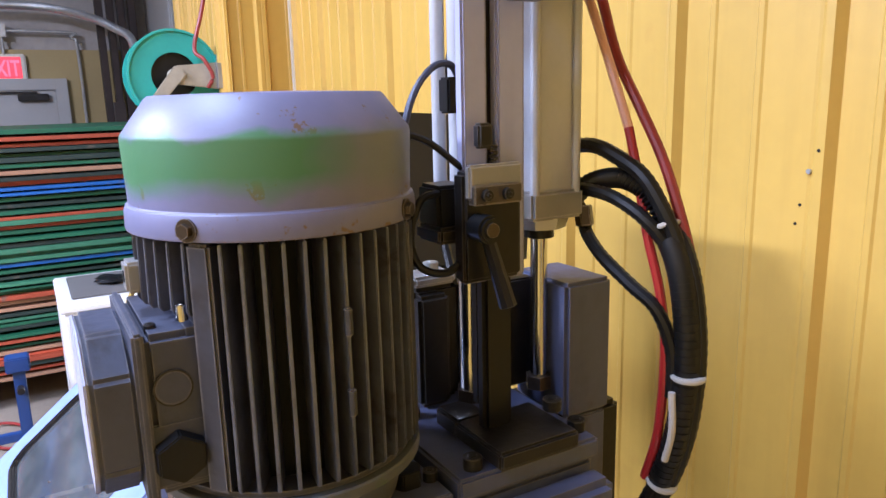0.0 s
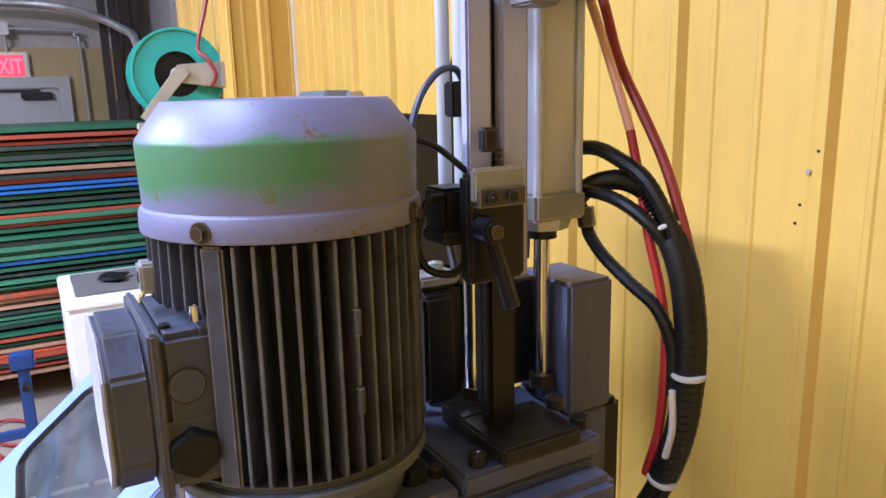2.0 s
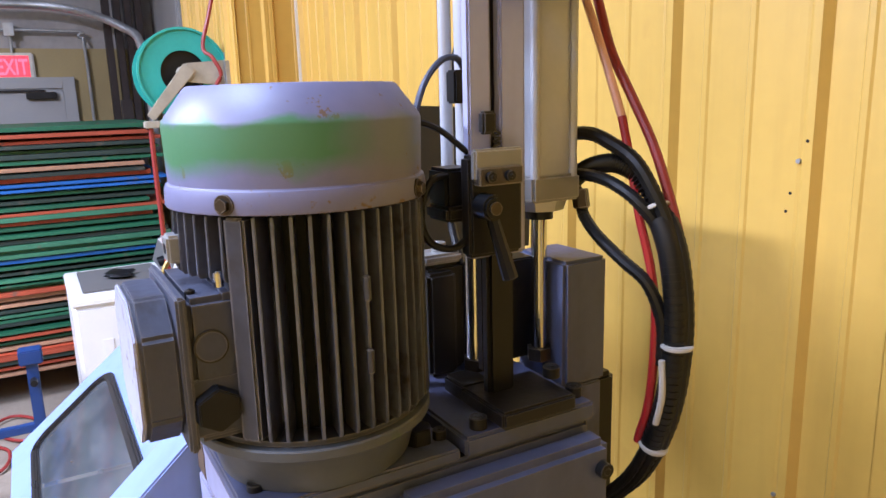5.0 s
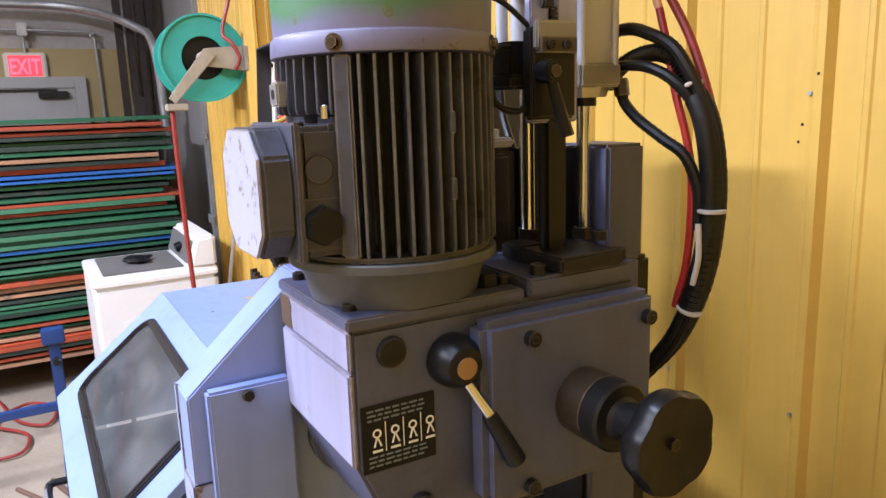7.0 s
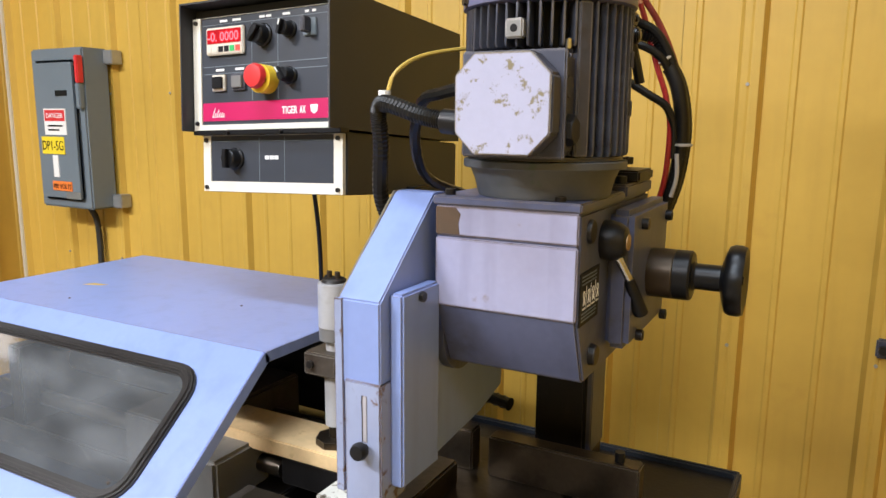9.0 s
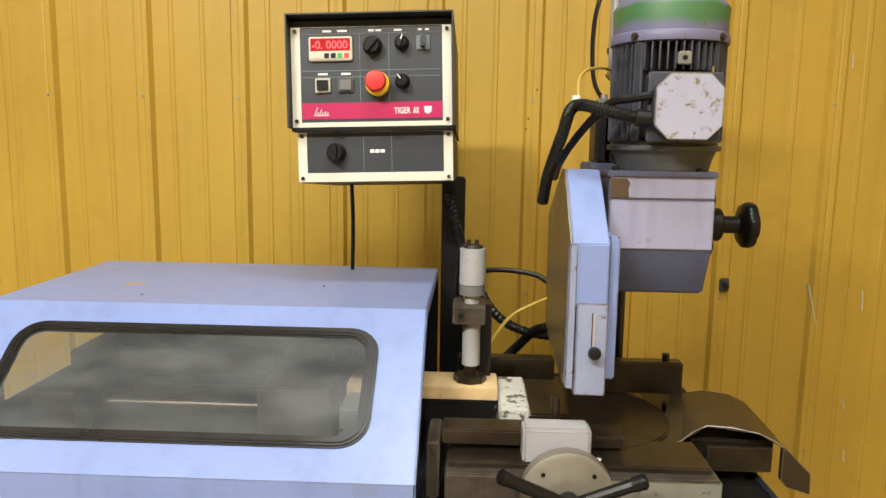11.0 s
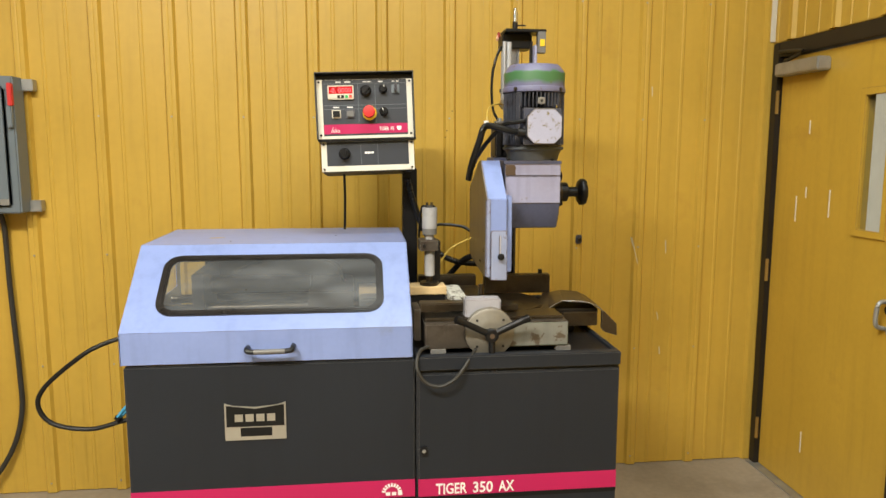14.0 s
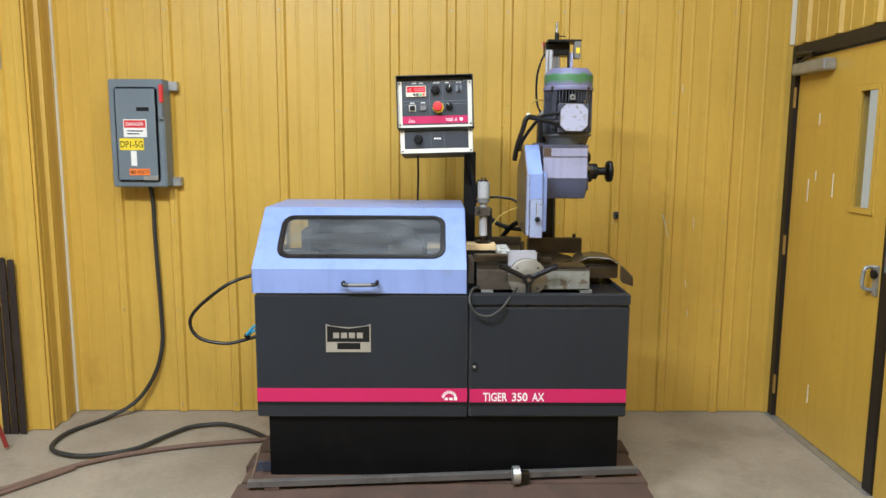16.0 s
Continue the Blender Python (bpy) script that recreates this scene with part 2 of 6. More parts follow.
M_JAW = material("flaking_white_paint", (0.58, 0.58, 0.53), 0.55, vary=0.15, scale=9, bump=0.15, dirt=(0.10, 0.085, 0.06), dirt_amount=0.45, dirt_scale=26, dirt_soft=0.03, wear=(0.08, 0.06, 0.045), wear_size=0.004)
M_HOUSING = material("scuffed_white_lilac_paint", (0.40, 0.39, 0.425), 0.42, vary=0.12, scale=8, bump=0.1, dirt=(0.22, 0.18, 0.14), dirt_amount=0.36, dirt_scale=18, dirt_soft=0.05, streak=0.2, wear=(0.12, 0.09, 0.07), wear_size=0.003)
M_PEEL = material("peeling_pale_green_paint", (0.21, 0.21, 0.185), 0.5, vary=0.18, scale=9, bump=0.15, dirt=(0.10, 0.075, 0.05), dirt_amount=0.44, dirt_scale=14, dirt_soft=0.03, streak=0.35, wear=(0.10, 0.16, 0.08), wear_size=0.004)
M_CHUTE = material("brown_oiled_sheet", (0.066, 0.047, 0.028), 0.36, 0.5, vary=0.3, scale=9, bump=0.12, dirt=(0.035, 0.024, 0.016), dirt_amount=0.46, dirt_scale=7, dirt_soft=0.2, wear=(0.25, 0.22, 0.18), wear_size=0.002)
# tan base carries the yellow wall's reflection on the guard side
M_TANREFLECT = material("oily_bare_sheet", (0.30, 0.25, 0.17), 0.3, 0.7, vary=0.18, scale=6, fine=60, bump=0.06, dirt=(0.18, 0.13, 0.07), dirt_amount=0.42, dirt_scale=4, dirt_soft=0.3, streak=0.3)
M_RUST = material("brown_rust_patch", (0.09, 0.055, 0.03), 0.7, vary=0.3, scale=20, bump=0.2)
M_RED = material("red_mushroom_plastic", (0.60, 0.03, 0.03), 0.35, vary=0.06, bump=0.02)
M_YEL = material("yellow_ring_plastic", (0.80, 0.55, 0.03), 0.4, vary=0.06, bump=0.02)
M_LED = material("red_led_display", (1.0, 0.05, 0.06), 0.3, vary=0.1, bump=0, emit=4.0)
M_LEDBACK = material("dark_red_display_window", (0.30, 0.006, 0.01), 0.25, vary=0.1, bump=0, emit=0.45)
M_EXIT = material("red_exit_letters", (1.0, 0.04, 0.05), 0.4, vary=0.05, bump=0, emit=3.0)
M_EXITFACE = material("red_lit_sign_face", (0.85, 0.05, 0.06), 0.4, vary=0.1, bump=0, emit=0.7)
M_BEIGE = material("beige_plastic", (0.62, 0.57, 0.48), 0.5, vary=0.08, bump=0.03)
M_GREYBOX = material("grey_switch_enamel", (0.15, 0.18, 0.205), 0.42, vary=0.08, scale=4, bump=0.05, dirt=(0.15, 0.16, 0.16), dirt_amount=0.3, dirt_scale=7)
M_GALV = material("galvanised_steel", (0.42, 0.42, 0.41), 0.42, 0.7, vary=0.2, scale=16, bump=0.08)
M_LABELW = material("white_paper_label", (0.78, 0.76, 0.72), 0.6, vary=0.05, bump=0.02)
M_LABELY = material("yellow_label", (0.80, 0.60, 0.02), 0.5, vary=0.05, bump=0.02)
M_LABELO = material("orange_label", (0.80, 0.20, 0.03), 0.5, vary=0.05, bump=0.02)
M_LABELR = material("red_label", (0.60, 0.03, 0.03), 0.5, vary=0.05, bump=0.02)
M_PRINT = material("black_print", (0.010, 0.010, 0.010), 0.5, vary=0.05, bump=0, spec=0.2)
M_BADGE = material("silver_badge", (0.55, 0.54, 0.50), 0.32, 0.8, vary=0.12, scale=18, bump=0.05)
M_WOOD = material("pale_softwood", (0.70, 0.50, 0.26), 0.6, vary=0.25, scale=14, fine=90, bump=0.2, dirt=(0.35, 0.2, 0.09), dirt_amount=0.38, dirt_scale=20, dirt_soft=0.1)
M_BARSTEEL = material("dull_flat_bar_steel", (0.20, 0.19, 0.18), 0.36, 0.6, vary=0.3, scale=9, fine=90, bump=0.12, dirt=(0.07, 0.055, 0.045), dirt_amount=0.47, dirt_scale=6, dirt_soft=0.2, wear=(0.40, 0.39, 0.37), wear_size=0.002)
M_PALLET = material("weathered_pallet_timber", (0.072, 0.042, 0.029), 0.75, vary=0.35, scale=9, fine=70, bump=0.4, dirt=(0.06, 0.038, 0.028), dirt_amount=0.48, dirt_scale=6, random_tone=0.25)
M_CONCRETE = material("trowelled_concrete", (0.315, 0.265, 0.20), 0.6, vary=0.32, scale=1.9, fine=38, bump=0.2, dirt=(0.175, 0.142, 0.105), dirt_amount=0.48, dirt_scale=2.3, dirt_soft=0.22)
M_TRIM = material("white_corner_trim", (0.66, 0.62, 0.52), 0.5, vary=0.08, bump=0.04)
M_BRONZE = material("dark_bronze_frame", (0.022, 0.018, 0.015), 0.45, 0.3, vary=0.2, bump=0.05)
M_TEAL = material("teal_reel_paint", (0.055, 0.40, 0.33), 0.42, vary=0.15, scale=7, bump=0.06, dirt=(0.16, 0.17, 0.10), dirt_amount=0.36, dirt_scale=9, dirt_soft=0.1)
M_ARM = material("dusty_beige_steel", (0.40, 0.36, 0.27), 0.6, vary=0.2, scale=14, bump=0.1)
M_REDHOSE = material("red_rubber_hose", (0.26, 0.028, 0.022), 0.45, vary=0.15, scale=20, bump=0.06)
M_PINKHOSE = material("pale_pink_tube", (0.66, 0.36, 0.25), 0.4, vary=0.1, scale=20, bump=0.03)
M_REDTUBE = material("red_air_tube", (0.30, 0.015, 0.016), 0.3, vary=0.1, scale=20, bump=0.03)
M_CABLE = material("dusty_black_cable", (0.026, 0.024, 0.02), 0.6, vary=0.25, scale=12, bump=0.1)
M_BROWNCABLE = material("brown_floor_hose", (0.13, 0.075, 0.05), 0.6, vary=0.2, scale=12, bump=0.1)
M_BLUE = material("blue_enamel", (0.016, 0.045, 0.17), 0.45, vary=0.15, bump=0.05)
M_BLUETUBE = material("light_blue_tube", (0.05, 0.30, 0.50), 0.4, vary=0.1, bump=0.02)
M_APPLIANCE = material("white_appliance_enamel", (0.78, 0.78, 0.77), 0.3, vary=0.04, scale=3, bump=0.02)
M_APPGREY = material("grey_appliance_panel", (0.16, 0.155, 0.15), 0.4, vary=0.1, bump=0.03)
M_FARWALL = material("far_tan_cladding", (0.33, 0.25, 0.10), 0.5, vary=0.15, scale=1.5, bump=0.05)
M_INSUL = material("grey_insulation_facing", (0.36, 0.33, 0.30), 0.8, vary=0.3, scale=2.2, fine=20, bump=0.4)
M_FARDOOR = material("grey_door_paint", (0.34, 0.33, 0.31), 0.5, vary=0.08, scale=2, bump=0.03)
M_CEIL = material("silver_grey_roof_lining", (0.24, 0.27, 0.32), 0.8, vary=0.15, scale=2, bump=0.2)
M_BACKWALL = material("hall_wall_paint", (0.50, 0.38, 0.16), 0.6, vary=0.12, scale=2, bump=0.05)
M_DARKPIPE = material("dark_brown_steel", (0.045, 0.032, 0.027), 0.5, 0.4, vary=0.3, scale=9, bump=0.1)
M_COPPER = material("bronze_knob_insert", (0.42, 0.27, 0.13), 0.4, 0.6, vary=0.1, bump=0.03)
M_BRASS = material("brass_fitting", (0.55, 0.38, 0.14), 0.35, 0.9, vary=0.15, bump=0.03)
M_WIREY = material("yellow_wire", (0.50, 0.34, 0.06), 0.5, vary=0.1, bump=0)
M_TIE = material("natural_cable_tie", (0.45, 0.42, 0.38), 0.45, vary=0.1, bump=0)
M_LAMPRED = material("lit_red_button", (0.85, 0.05, 0.03), 0.4, vary=0.05, bump=0, emit=0.6)
M_LAMPGREEN = material("green_print", (0.03, 0.40, 0.10), 0.5, vary=0.05, bump=0)
BOARD = {c: material(c + "_sheet_board", v, 0.6, vary=0.2, scale=5, fine=40, bump=0.15, dirt=(0.12, 0.09, 0.06), dirt_amount=0.40, dirt_scale=5, dirt_soft=0.1, random_tone=0.2) for c, v in (
    ("green", (0.018, 0.115, 0.05)), ("orange", (0.42, 0.075, 0.025)), ("blue", (0.02, 0.11, 0.36)), ("dark", (0.02, 0.035, 0.025)), ("pale_green", (0.05, 0.18, 0.09)), ("tan", (0.40, 0.22, 0.12)))}


def glass(name, colour, rough, mix_dust, smear=(1, 1, 1)):
    m = bpy.data.materials.new(name)
    m.use_nodes = True
    nt = m.node_tree
    n, l = nt.nodes, nt.links
    out = n["Material Output"]
    b = n["Principled BSDF"]
    b.inputs["Base Color"].default_value, b.inputs["Roughness"].default_value = (*colour, 1), rough
    tr = n.new("ShaderNodeBsdfTransparent")
    tr.inputs[0].default_value = (0.72, 0.77, 0.82, 1)
    noi = n.new("ShaderNodeTexNoise")
    noi.inputs["Scale"].default_value, noi.inputs["Detail"].default_value = 7, 6
    co = n.new("ShaderNodeTexCoord")
    mp = n.new("ShaderNodeMapping")
    mp.inputs["Scale"].default_value = smear
    l.new(co.outputs["Object"], mp.inputs[0])
    l.new(mp.outputs[0], noi.inputs["Vector"])
    mr = n.new("ShaderNodeMapRange")
    mr.inputs[1].default_value, mr.inputs[2].default_value = 0.36, 0.68
    mr.inputs[3].default_value, mr.inputs[4].default_value = mix_dust * 0.6, mix_dust * 1.35
    l.new(noi.outputs["Fac"], mr.inputs[0])
    mx = n.new("ShaderNodeMixShader")
    l.new(mr.outputs[0], mx.inputs[0])
    l.new(tr.outputs[0], mx.inputs[1])
    l.new(b.outputs[0], mx.inputs[2])
    gl = n.new("ShaderNodeBsdfGlossy")
    gl.inputs["Roughness"].default_value = 0.06
    fr = n.new("ShaderNodeFresnel")
    fr.inputs[0].default_value = 1.5
    mg = n.new("ShaderNodeMixShader")
    l.new(fr.outputs[0], mg.inputs[0])
    l.new(mx.outputs[0], mg.inputs[1])
    l.new(gl.outputs[0], mg.inputs[2])
    l.new(mg.outputs[0], out.inputs["Surface"])
    return m


M_GLASS = glass("dusty_guard_window", (0.17, 0.18, 0.19), 0.4, 0.40, (0.9, 0.9, 3.0))
M_DOORGLASS = glass("door_vision_glass", (0.3, 0.3, 0.28), 0.1, 0.12)

# ---- building helpers ----
BASE = {}


def thing(name, at, label, category, group="", kind=""):
    ob = new(name)
    ob.empty_display_size = 0.05
    ob.location = at
    BASE[ob.name] = Vector(at)
    return tagged(ob, label, category, group, kind)


def finish(bm, name, mat, bevel=0.0, smooth=30):
    bmesh.ops.recalc_face_normals(bm, faces=bm.faces[:])
    if bevel:
        sharp = [e for e in bm.edges if len(e.link_faces) == 2 and e.calc_face_angle(0) > 0.6]
        bmesh.ops.bevel(bm, geom=sharp, offset=bevel, segments=2, affect="EDGES", clamp_overlap=True)
    for f in bm.faces:
        f.smooth = True
    me = bpy.data.meshes.new(name)
    bm.to_mesh(me)
    bm.free()
    me.set_sharp_from_angle(angle=radians(smooth))
    me.materials.append(mat)
    return me


def hang(ob, parent):
    if parent is not None:
        ob.parent = parent
        if parent.name in BASE:
            ob.matrix_parent_inverse = Matrix.Translation(-BASE[parent.name])


def part(name, bm, mat, parent=None, label="", bevel=0.0, smooth=30):
    ob = new(name, finish(bm, name, mat, bevel, smooth))
    hang(ob, parent)
    if label:
        ob["label"] = label
    return ob


def again(ob, offset, parent=None):
    """One more piece on the same mesh, moved by offset."""
    o = new(ob.name.split(".")[0], ob.data)
    o.location = offset
    hang(o, parent if parent is not None else ob.parent)
    return o


def box(x0, x1, y0, y1, z0, z1, bm=None):
    bm = bm or bmesh.new()
    m = Matrix.Translation(((x0 + x1) / 2, (y0 + y1) / 2, (z0 + z1) / 2)) @ Matrix.Diagonal((abs(x1 - x0), abs(y1 - y0), abs(z1 - z0), 1))
    bmesh.ops.create_cube(bm, size=1, matrix=m)
    return bm


def cyl(a, b, r, r2=None, n=24, bm=None):
    bm = bm or bmesh.new()
    a, b = Vector(a), Vector(b)
    d = b - a
    m = Matrix.Translation((a + b) / 2) @ d.to_track_quat("Z", "Y").to_matrix().to_4x4()
    bmesh.ops.create_cone(bm, cap_ends=True, segments=n, radius1=r, radius2=r if r2 is None else r2, depth=d.length, matrix=m)
    return bm


def spin(profile, centre, n=48, axis="z", bm=None):
    """A turned solid; profile rows are (radius, height along the axis)."""
    bm = bm or bmesh.new()
    rings = []
    for r, h in profile:
        ring = []
        for i in range(n):
            a = 2 * math.pi * i / n
            u, v = r * math.cos(a), r * math.sin(a)
            p = (u, v, h) if axis == "z" else (h, u, v) if axis == "x" else (u, h, v)
            ring.append(bm.verts.new(Vector(p) + Vector(centre)))
        rings.append(ring)
    for s, t in zip(rings, rings[1:]):
        for i in range(n):
            bm.faces.new((s[i], s[(i + 1) % n], t[(i + 1) % n], t[i]))
    bm.faces.new(rings[0][::-1])
    bm.faces.new(rings[-1])
    return bm


def prism(points, axis, lo, hi, bm=None):
    """An outline in the plane across the axis, made solid from lo to hi."""
    bm = bm or bmesh.new()

    def at(p, h):
        return (h, p[0], p[1]) if axis == "x" else (p[0], h, p[1]) if axis == "y" else (p[0], p[1], h)
    a = [bm.verts.new(at(p, lo)) for p in points]
    b = [bm.verts.new(at(p, hi)) for p in points]
    n = len(points)
    bm.faces.new(a)
    bm.faces.new(b[::-1])
    for i in range(n):
        bm.faces.new((a[i], b[i], b[(i + 1) % n], a[(i + 1) % n]))
    return bm


def smooth_path(points, steps=8):
    pts = [Vector(p) for p in points]
    pts = [pts[0] * 2 - pts[1]] + pts + [pts[-1] * 2 - pts[-2]]
    out = []
    for i in range(1, len(pts) - 2):
        a, b, c, d = pts[i - 1:i + 3]
        for k in range(steps):
            t = k / steps
            out.append(0.5 * ((2 * b) + (c - a) * t + (2 * a - 5 * b + 4 * c - d) * t * t + (3 * b - 3 * c + d - a) * t ** 3))
    out.append(pts[-2])
    return out


def tube(points, r, n=10, steps=8, ring=0.0, bm=None):
    """A bent hose. ring: height of the corrugations."""
    bm = bm or bmesh.new()
    path = smooth_path(points, steps)
    up = Vector((0.31, 0.17, 0.93)).normalized()
    rings = []
    for i, p in enumerate(path):
        d = (path[min(i + 1, len(path) - 1)] - path[max(i - 1, 0)]).normalized()
        s = d.cross(up)
        if s.length < 0.05:
            s = d.cross(Vector((1, 0, 0)))
        s.normalize()
        w = s.cross(d).normalized()
        rr = r - (ring if i % 2 else 0)
        rings.append([bm.verts.new(p + (s * math.cos(a) + w * math.sin(a)) * rr) for a in (2 * math.pi * k / n for k in range(n))])
    for s, t in zip(rings, rings[1:]):
        for i in range(n):
            bm.faces.new((s[i], s[(i + 1) % n], t[(i + 1) % n], t[i]))
    bm.faces.new(rings[0][::-1])
    bm.faces.new(rings[-1])
    return bm


def rounded(x0, x1, z0, z1, r, n=6):
    """Corner-rounded outline, counter-clockwise."""
    out = []
    for cx, cz, a0 in ((x1 - r, z0 + r, -90), (x1 - r, z1 - r, 0), (x0 + r, z1 - r, 90), (x0 + r, z0 + r, 180)):
        for k in range(n + 1):
            a = radians(a0 + 90 * k / n)
            out.append((cx + r * math.cos(a), cz + r * math.sin(a)))
    return out


def frame_bm(outer, inner, place, d0, d1):
    """A frame between two outlines of the same count; place(u, v, d) gives the point."""
    bm = bmesh.new()
    vs = [[bm.verts.new(place(u, v, d)) for u, v in ring] for ring, d in ((outer, d0), (inner, d0), (inner, d1), (outer, d1))]
    n = len(outer)
    for k in range(4):
        a, b = vs[k], vs[(k + 1) % 4]
        for i in range(n):
            bm.faces.new((a[i], a[(i + 1) % n], b[(i + 1) % n], b[i]))
    return bm


def bolt(at, axis, r, h, parent, mat=None, hexed=False, name="bolt"):
    """A socket or hexagon head, standing on at and pointing along the axis."""
    v = {"x": Vector((1, 0, 0)), "-y": Vector((0, -1, 0)), "z": Vector((0, 0, 1)), "-x": Vector((-1, 0, 0))}[axis]
    a = Vector(at)
    bm = cyl(a - v * 0.001, a + v * h, r, n=6 if hexed else 14)
    if not hexed:
        cyl(a + v * (h - 0.0002), a + v * (h + 0.0008), r * 0.62, r * 0.5, n=6, bm=bm)
    return part(name, bm, mat or M_DARKSTEEL, parent, bevel=0.0007)


def writing(text, size, place, mat, parent, name="lettering", width=None, thick=0.0004, bold=False):
    """Raised letters; place is the pose of their left foot, letters run along its x and stand along its y."""
    c = bpy.data.curves.new(name, "FONT")
    c.body, c.size, c.extrude, c.resolution_u = text, size, thick, 3
    if bold:
        c.offset = size * 0.018
    ob = new(name, c)
    bpy.context.view_layer.update()
    me = bpy.data.meshes.new_from_object(ob)
    bpy.data.objects.remove(ob)
    if width:
        xs = [v.co.x for v in me.vertices]
        me.transform(Matrix.Diagonal((width / (max(xs) - min(xs)), 1, 1, 1)) @ Matrix.Translation((-min(xs), 0, 0)))
    me.transform(place)
    me.materials.clear()
    me.materials.append(mat)
    o = new(name, me)
    hang(o, parent)
    return o


def front(x, y, z):
    """Pose of writing that faces the camera side of the back wall."""
    return pose(x, y, z, 90, 0, 0)

# ---- structure ----


def setting(name, bm, mat, label, category, bevel=0.0):
    return tagged(part(name, bm, mat, None, "", bevel), label, category, "", "structure")


floor = setting("floor", box(-6.4, 3.2, -8.2, 0.3, -0.12, 0.0), M_CONCRETE, "worn beige trowelled concrete workshop floor with stains", "floor")
# ceiling out of view; its cool grey sets bounce and the pane's reflection
ceiling = setting("ceiling", box(-6.4, 3.2, -8.2, 0.3, 4.0, 4.12), M_CEIL, "unseen grey ceiling added to close the hall", "ceiling")
# wall added out of view to enclose the hall
setting("wall_south", box(-6.4, 3.2, -8.2, -8.08, 0, 4.0), M_BACKWALL, "unseen plain tan wall added to close the hall", "wall")
wall_north = setting("wall_north", box(-1.13, 3.2, 0.012, 0.15, 0, 4.0), M_BACKWALL, "back wall clad in yellow ribbed steel sheets", "wall")
wall_return = setting("wall_return", box(-2.26, -1.155, -0.288, 0.15, 0, 4.0), M_BACKWALL, "boxed-out wall clad in yellow ribbed steel sheets", "wall")
setting("wall_north_far", box(-5.5, -2.26, 0.03, 0.15, 0, 4.0), M_FARDOOR, "grey far hall wall beside the board rack", "wall")
wall_west = setting("wall_west", box(-5.6, -5.4, -8.1, 0.15, 0, 2.37), M_FARWALL, "far tan clad wall with an exit door", "wall")
setting("wall_west_upper", box(-5.62, -5.46, -8.1, 0.15, 2.37, 4.0), M_INSUL, "wrinkled grey insulation facing above the far wall", "wall")
EX = 2.975
setting("wall_east", box(EX, EX + 0.16, -8.1, -1.06, 0, 4.0), M_WALL, "yellow painted side wall beside the door", "wall")
setting("wall_east_lintel", box(EX, EX + 0.16, -1.06, 0.0, 2.12, 4.0), M_WALL, "yellow ribbed wall above the door", "wall")

# ribbed sheets: one object each, three ribs wide
PITCH = 0.3137


def sheet_profile(u0, ribs):
    pts = []
    for k in range(ribs):
        c = u0 + PITCH * (k + 0.5)
        pts += [(c - PITCH / 2, 0), (c - 0.131, 0), (c - 0.127, -0.0035), (c - 0.117, -0.0035), (c - 0.113, 0)]
        pts += [(c - 0.030, 0), (c - 0.020, -0.019), (c - 0.005, -0.019), (c, -0.0175), (c + 0.005, -0.019), (c + 0.020, -0.019), (c + 0.030, 0)]
        pts += [(c + 0.082, 0), (c + 0.086, -0.0035), (c + 0.096, -0.0035), (c + 0.100, 0)]
    pts.append((u0 + PITCH * ribs, 0))
    return pts


def ribbed(length_ribs, z0, z1, place, name, parent, mat):
    bm = bmesh.new()
    pts = sheet_profile(0, length_ribs)
    lo = [bm.verts.new(place(u, v, z0)) for u, v in pts]
    hi = [bm.verts.new(place(u, v, z1)) for u, v in pts]
    lo2 = [bm.verts.new(place(u, v + 0.003, z0)) for u, v in pts]
    hi2 = [bm.verts.new(place(u, v + 0.003, z1)) for u, v in pts]
    for i in range(len(pts) - 1):
        bm.faces.new((lo[i], lo[i + 1], hi[i + 1], hi[i]))
        bm.faces.new((lo2[i + 1], lo2[i], hi2[i], hi2[i + 1]))
        bm.faces.new((hi[i], hi[i + 1], hi2[i + 1], hi2[i]))
    return part(name, bm, mat, parent, smooth=15)


x = 1.066 - PITCH * 7.5
while x < 2.9:
    n_ribs = 3
    if x + PITCH * 3 > EX + 0.02:
        n_ribs = 2 if x + PITCH * 2 < EX + 0.02 else 1
    ribbed(n_ribs, 0.004, 4.0, lambda u, v, z, x=x: (x + u, v, z), "wall_panel", wall_north, M_WALL)
    x += PITCH * n_ribs + 0.0012
# return wall: short side and face
ribbed(1, 0.004, 4.0, lambda u, v, z: (-1.13 - v, -u * 0.98, z), "wall_panel", wall_return, M_WALL)
for k in range(2):
    ribbed(2, 0.004, 4.0, lambda u, v, z, k=k: (-1.13 - (k * 2 * PITCH + 0.614 - u) * 0.92, -0.3 + v, z), "wall_panel", wall_return, M_WALL)
ribbed(3, 2.125, 4.0, lambda u, v, z: (EX - 0.004 + v, -0.01 - u, z), "wall_panel", wall_north, M_WALL)
setting("corner_trim", box(-1.142, -1.116, -0.03, -0.004, 0, 4.0), M_TRIM, "white vertical corner trim strip", "trim", 0.003)
setting("corner_trim_east", box(EX - 0.03, EX - 0.004, -0.030, -0.022, 2.13, 4.0), M_TRIM, "white vertical corner trim strip", "trim", 0.002)
# screws of the sheets
screw = None
for k in range(14):
    xs = 1.066 + PITCH * (k - 7)
    if not -1.05 < xs < 2.9:
        continue
    for zs in (0.05, 0.62, 1.135, 1.756, 2.3):
        if screw is None:
            screw = part("screw", cyl((xs, -0.017, zs), (xs, -0.0225, zs), 0.0042, n=8), M_GALV, wall_north)
            SCREW0 = Vector((xs, 0, zs))
        else:
            again(screw, Vector((xs, 0, zs)) - SCREW0, wall_north)

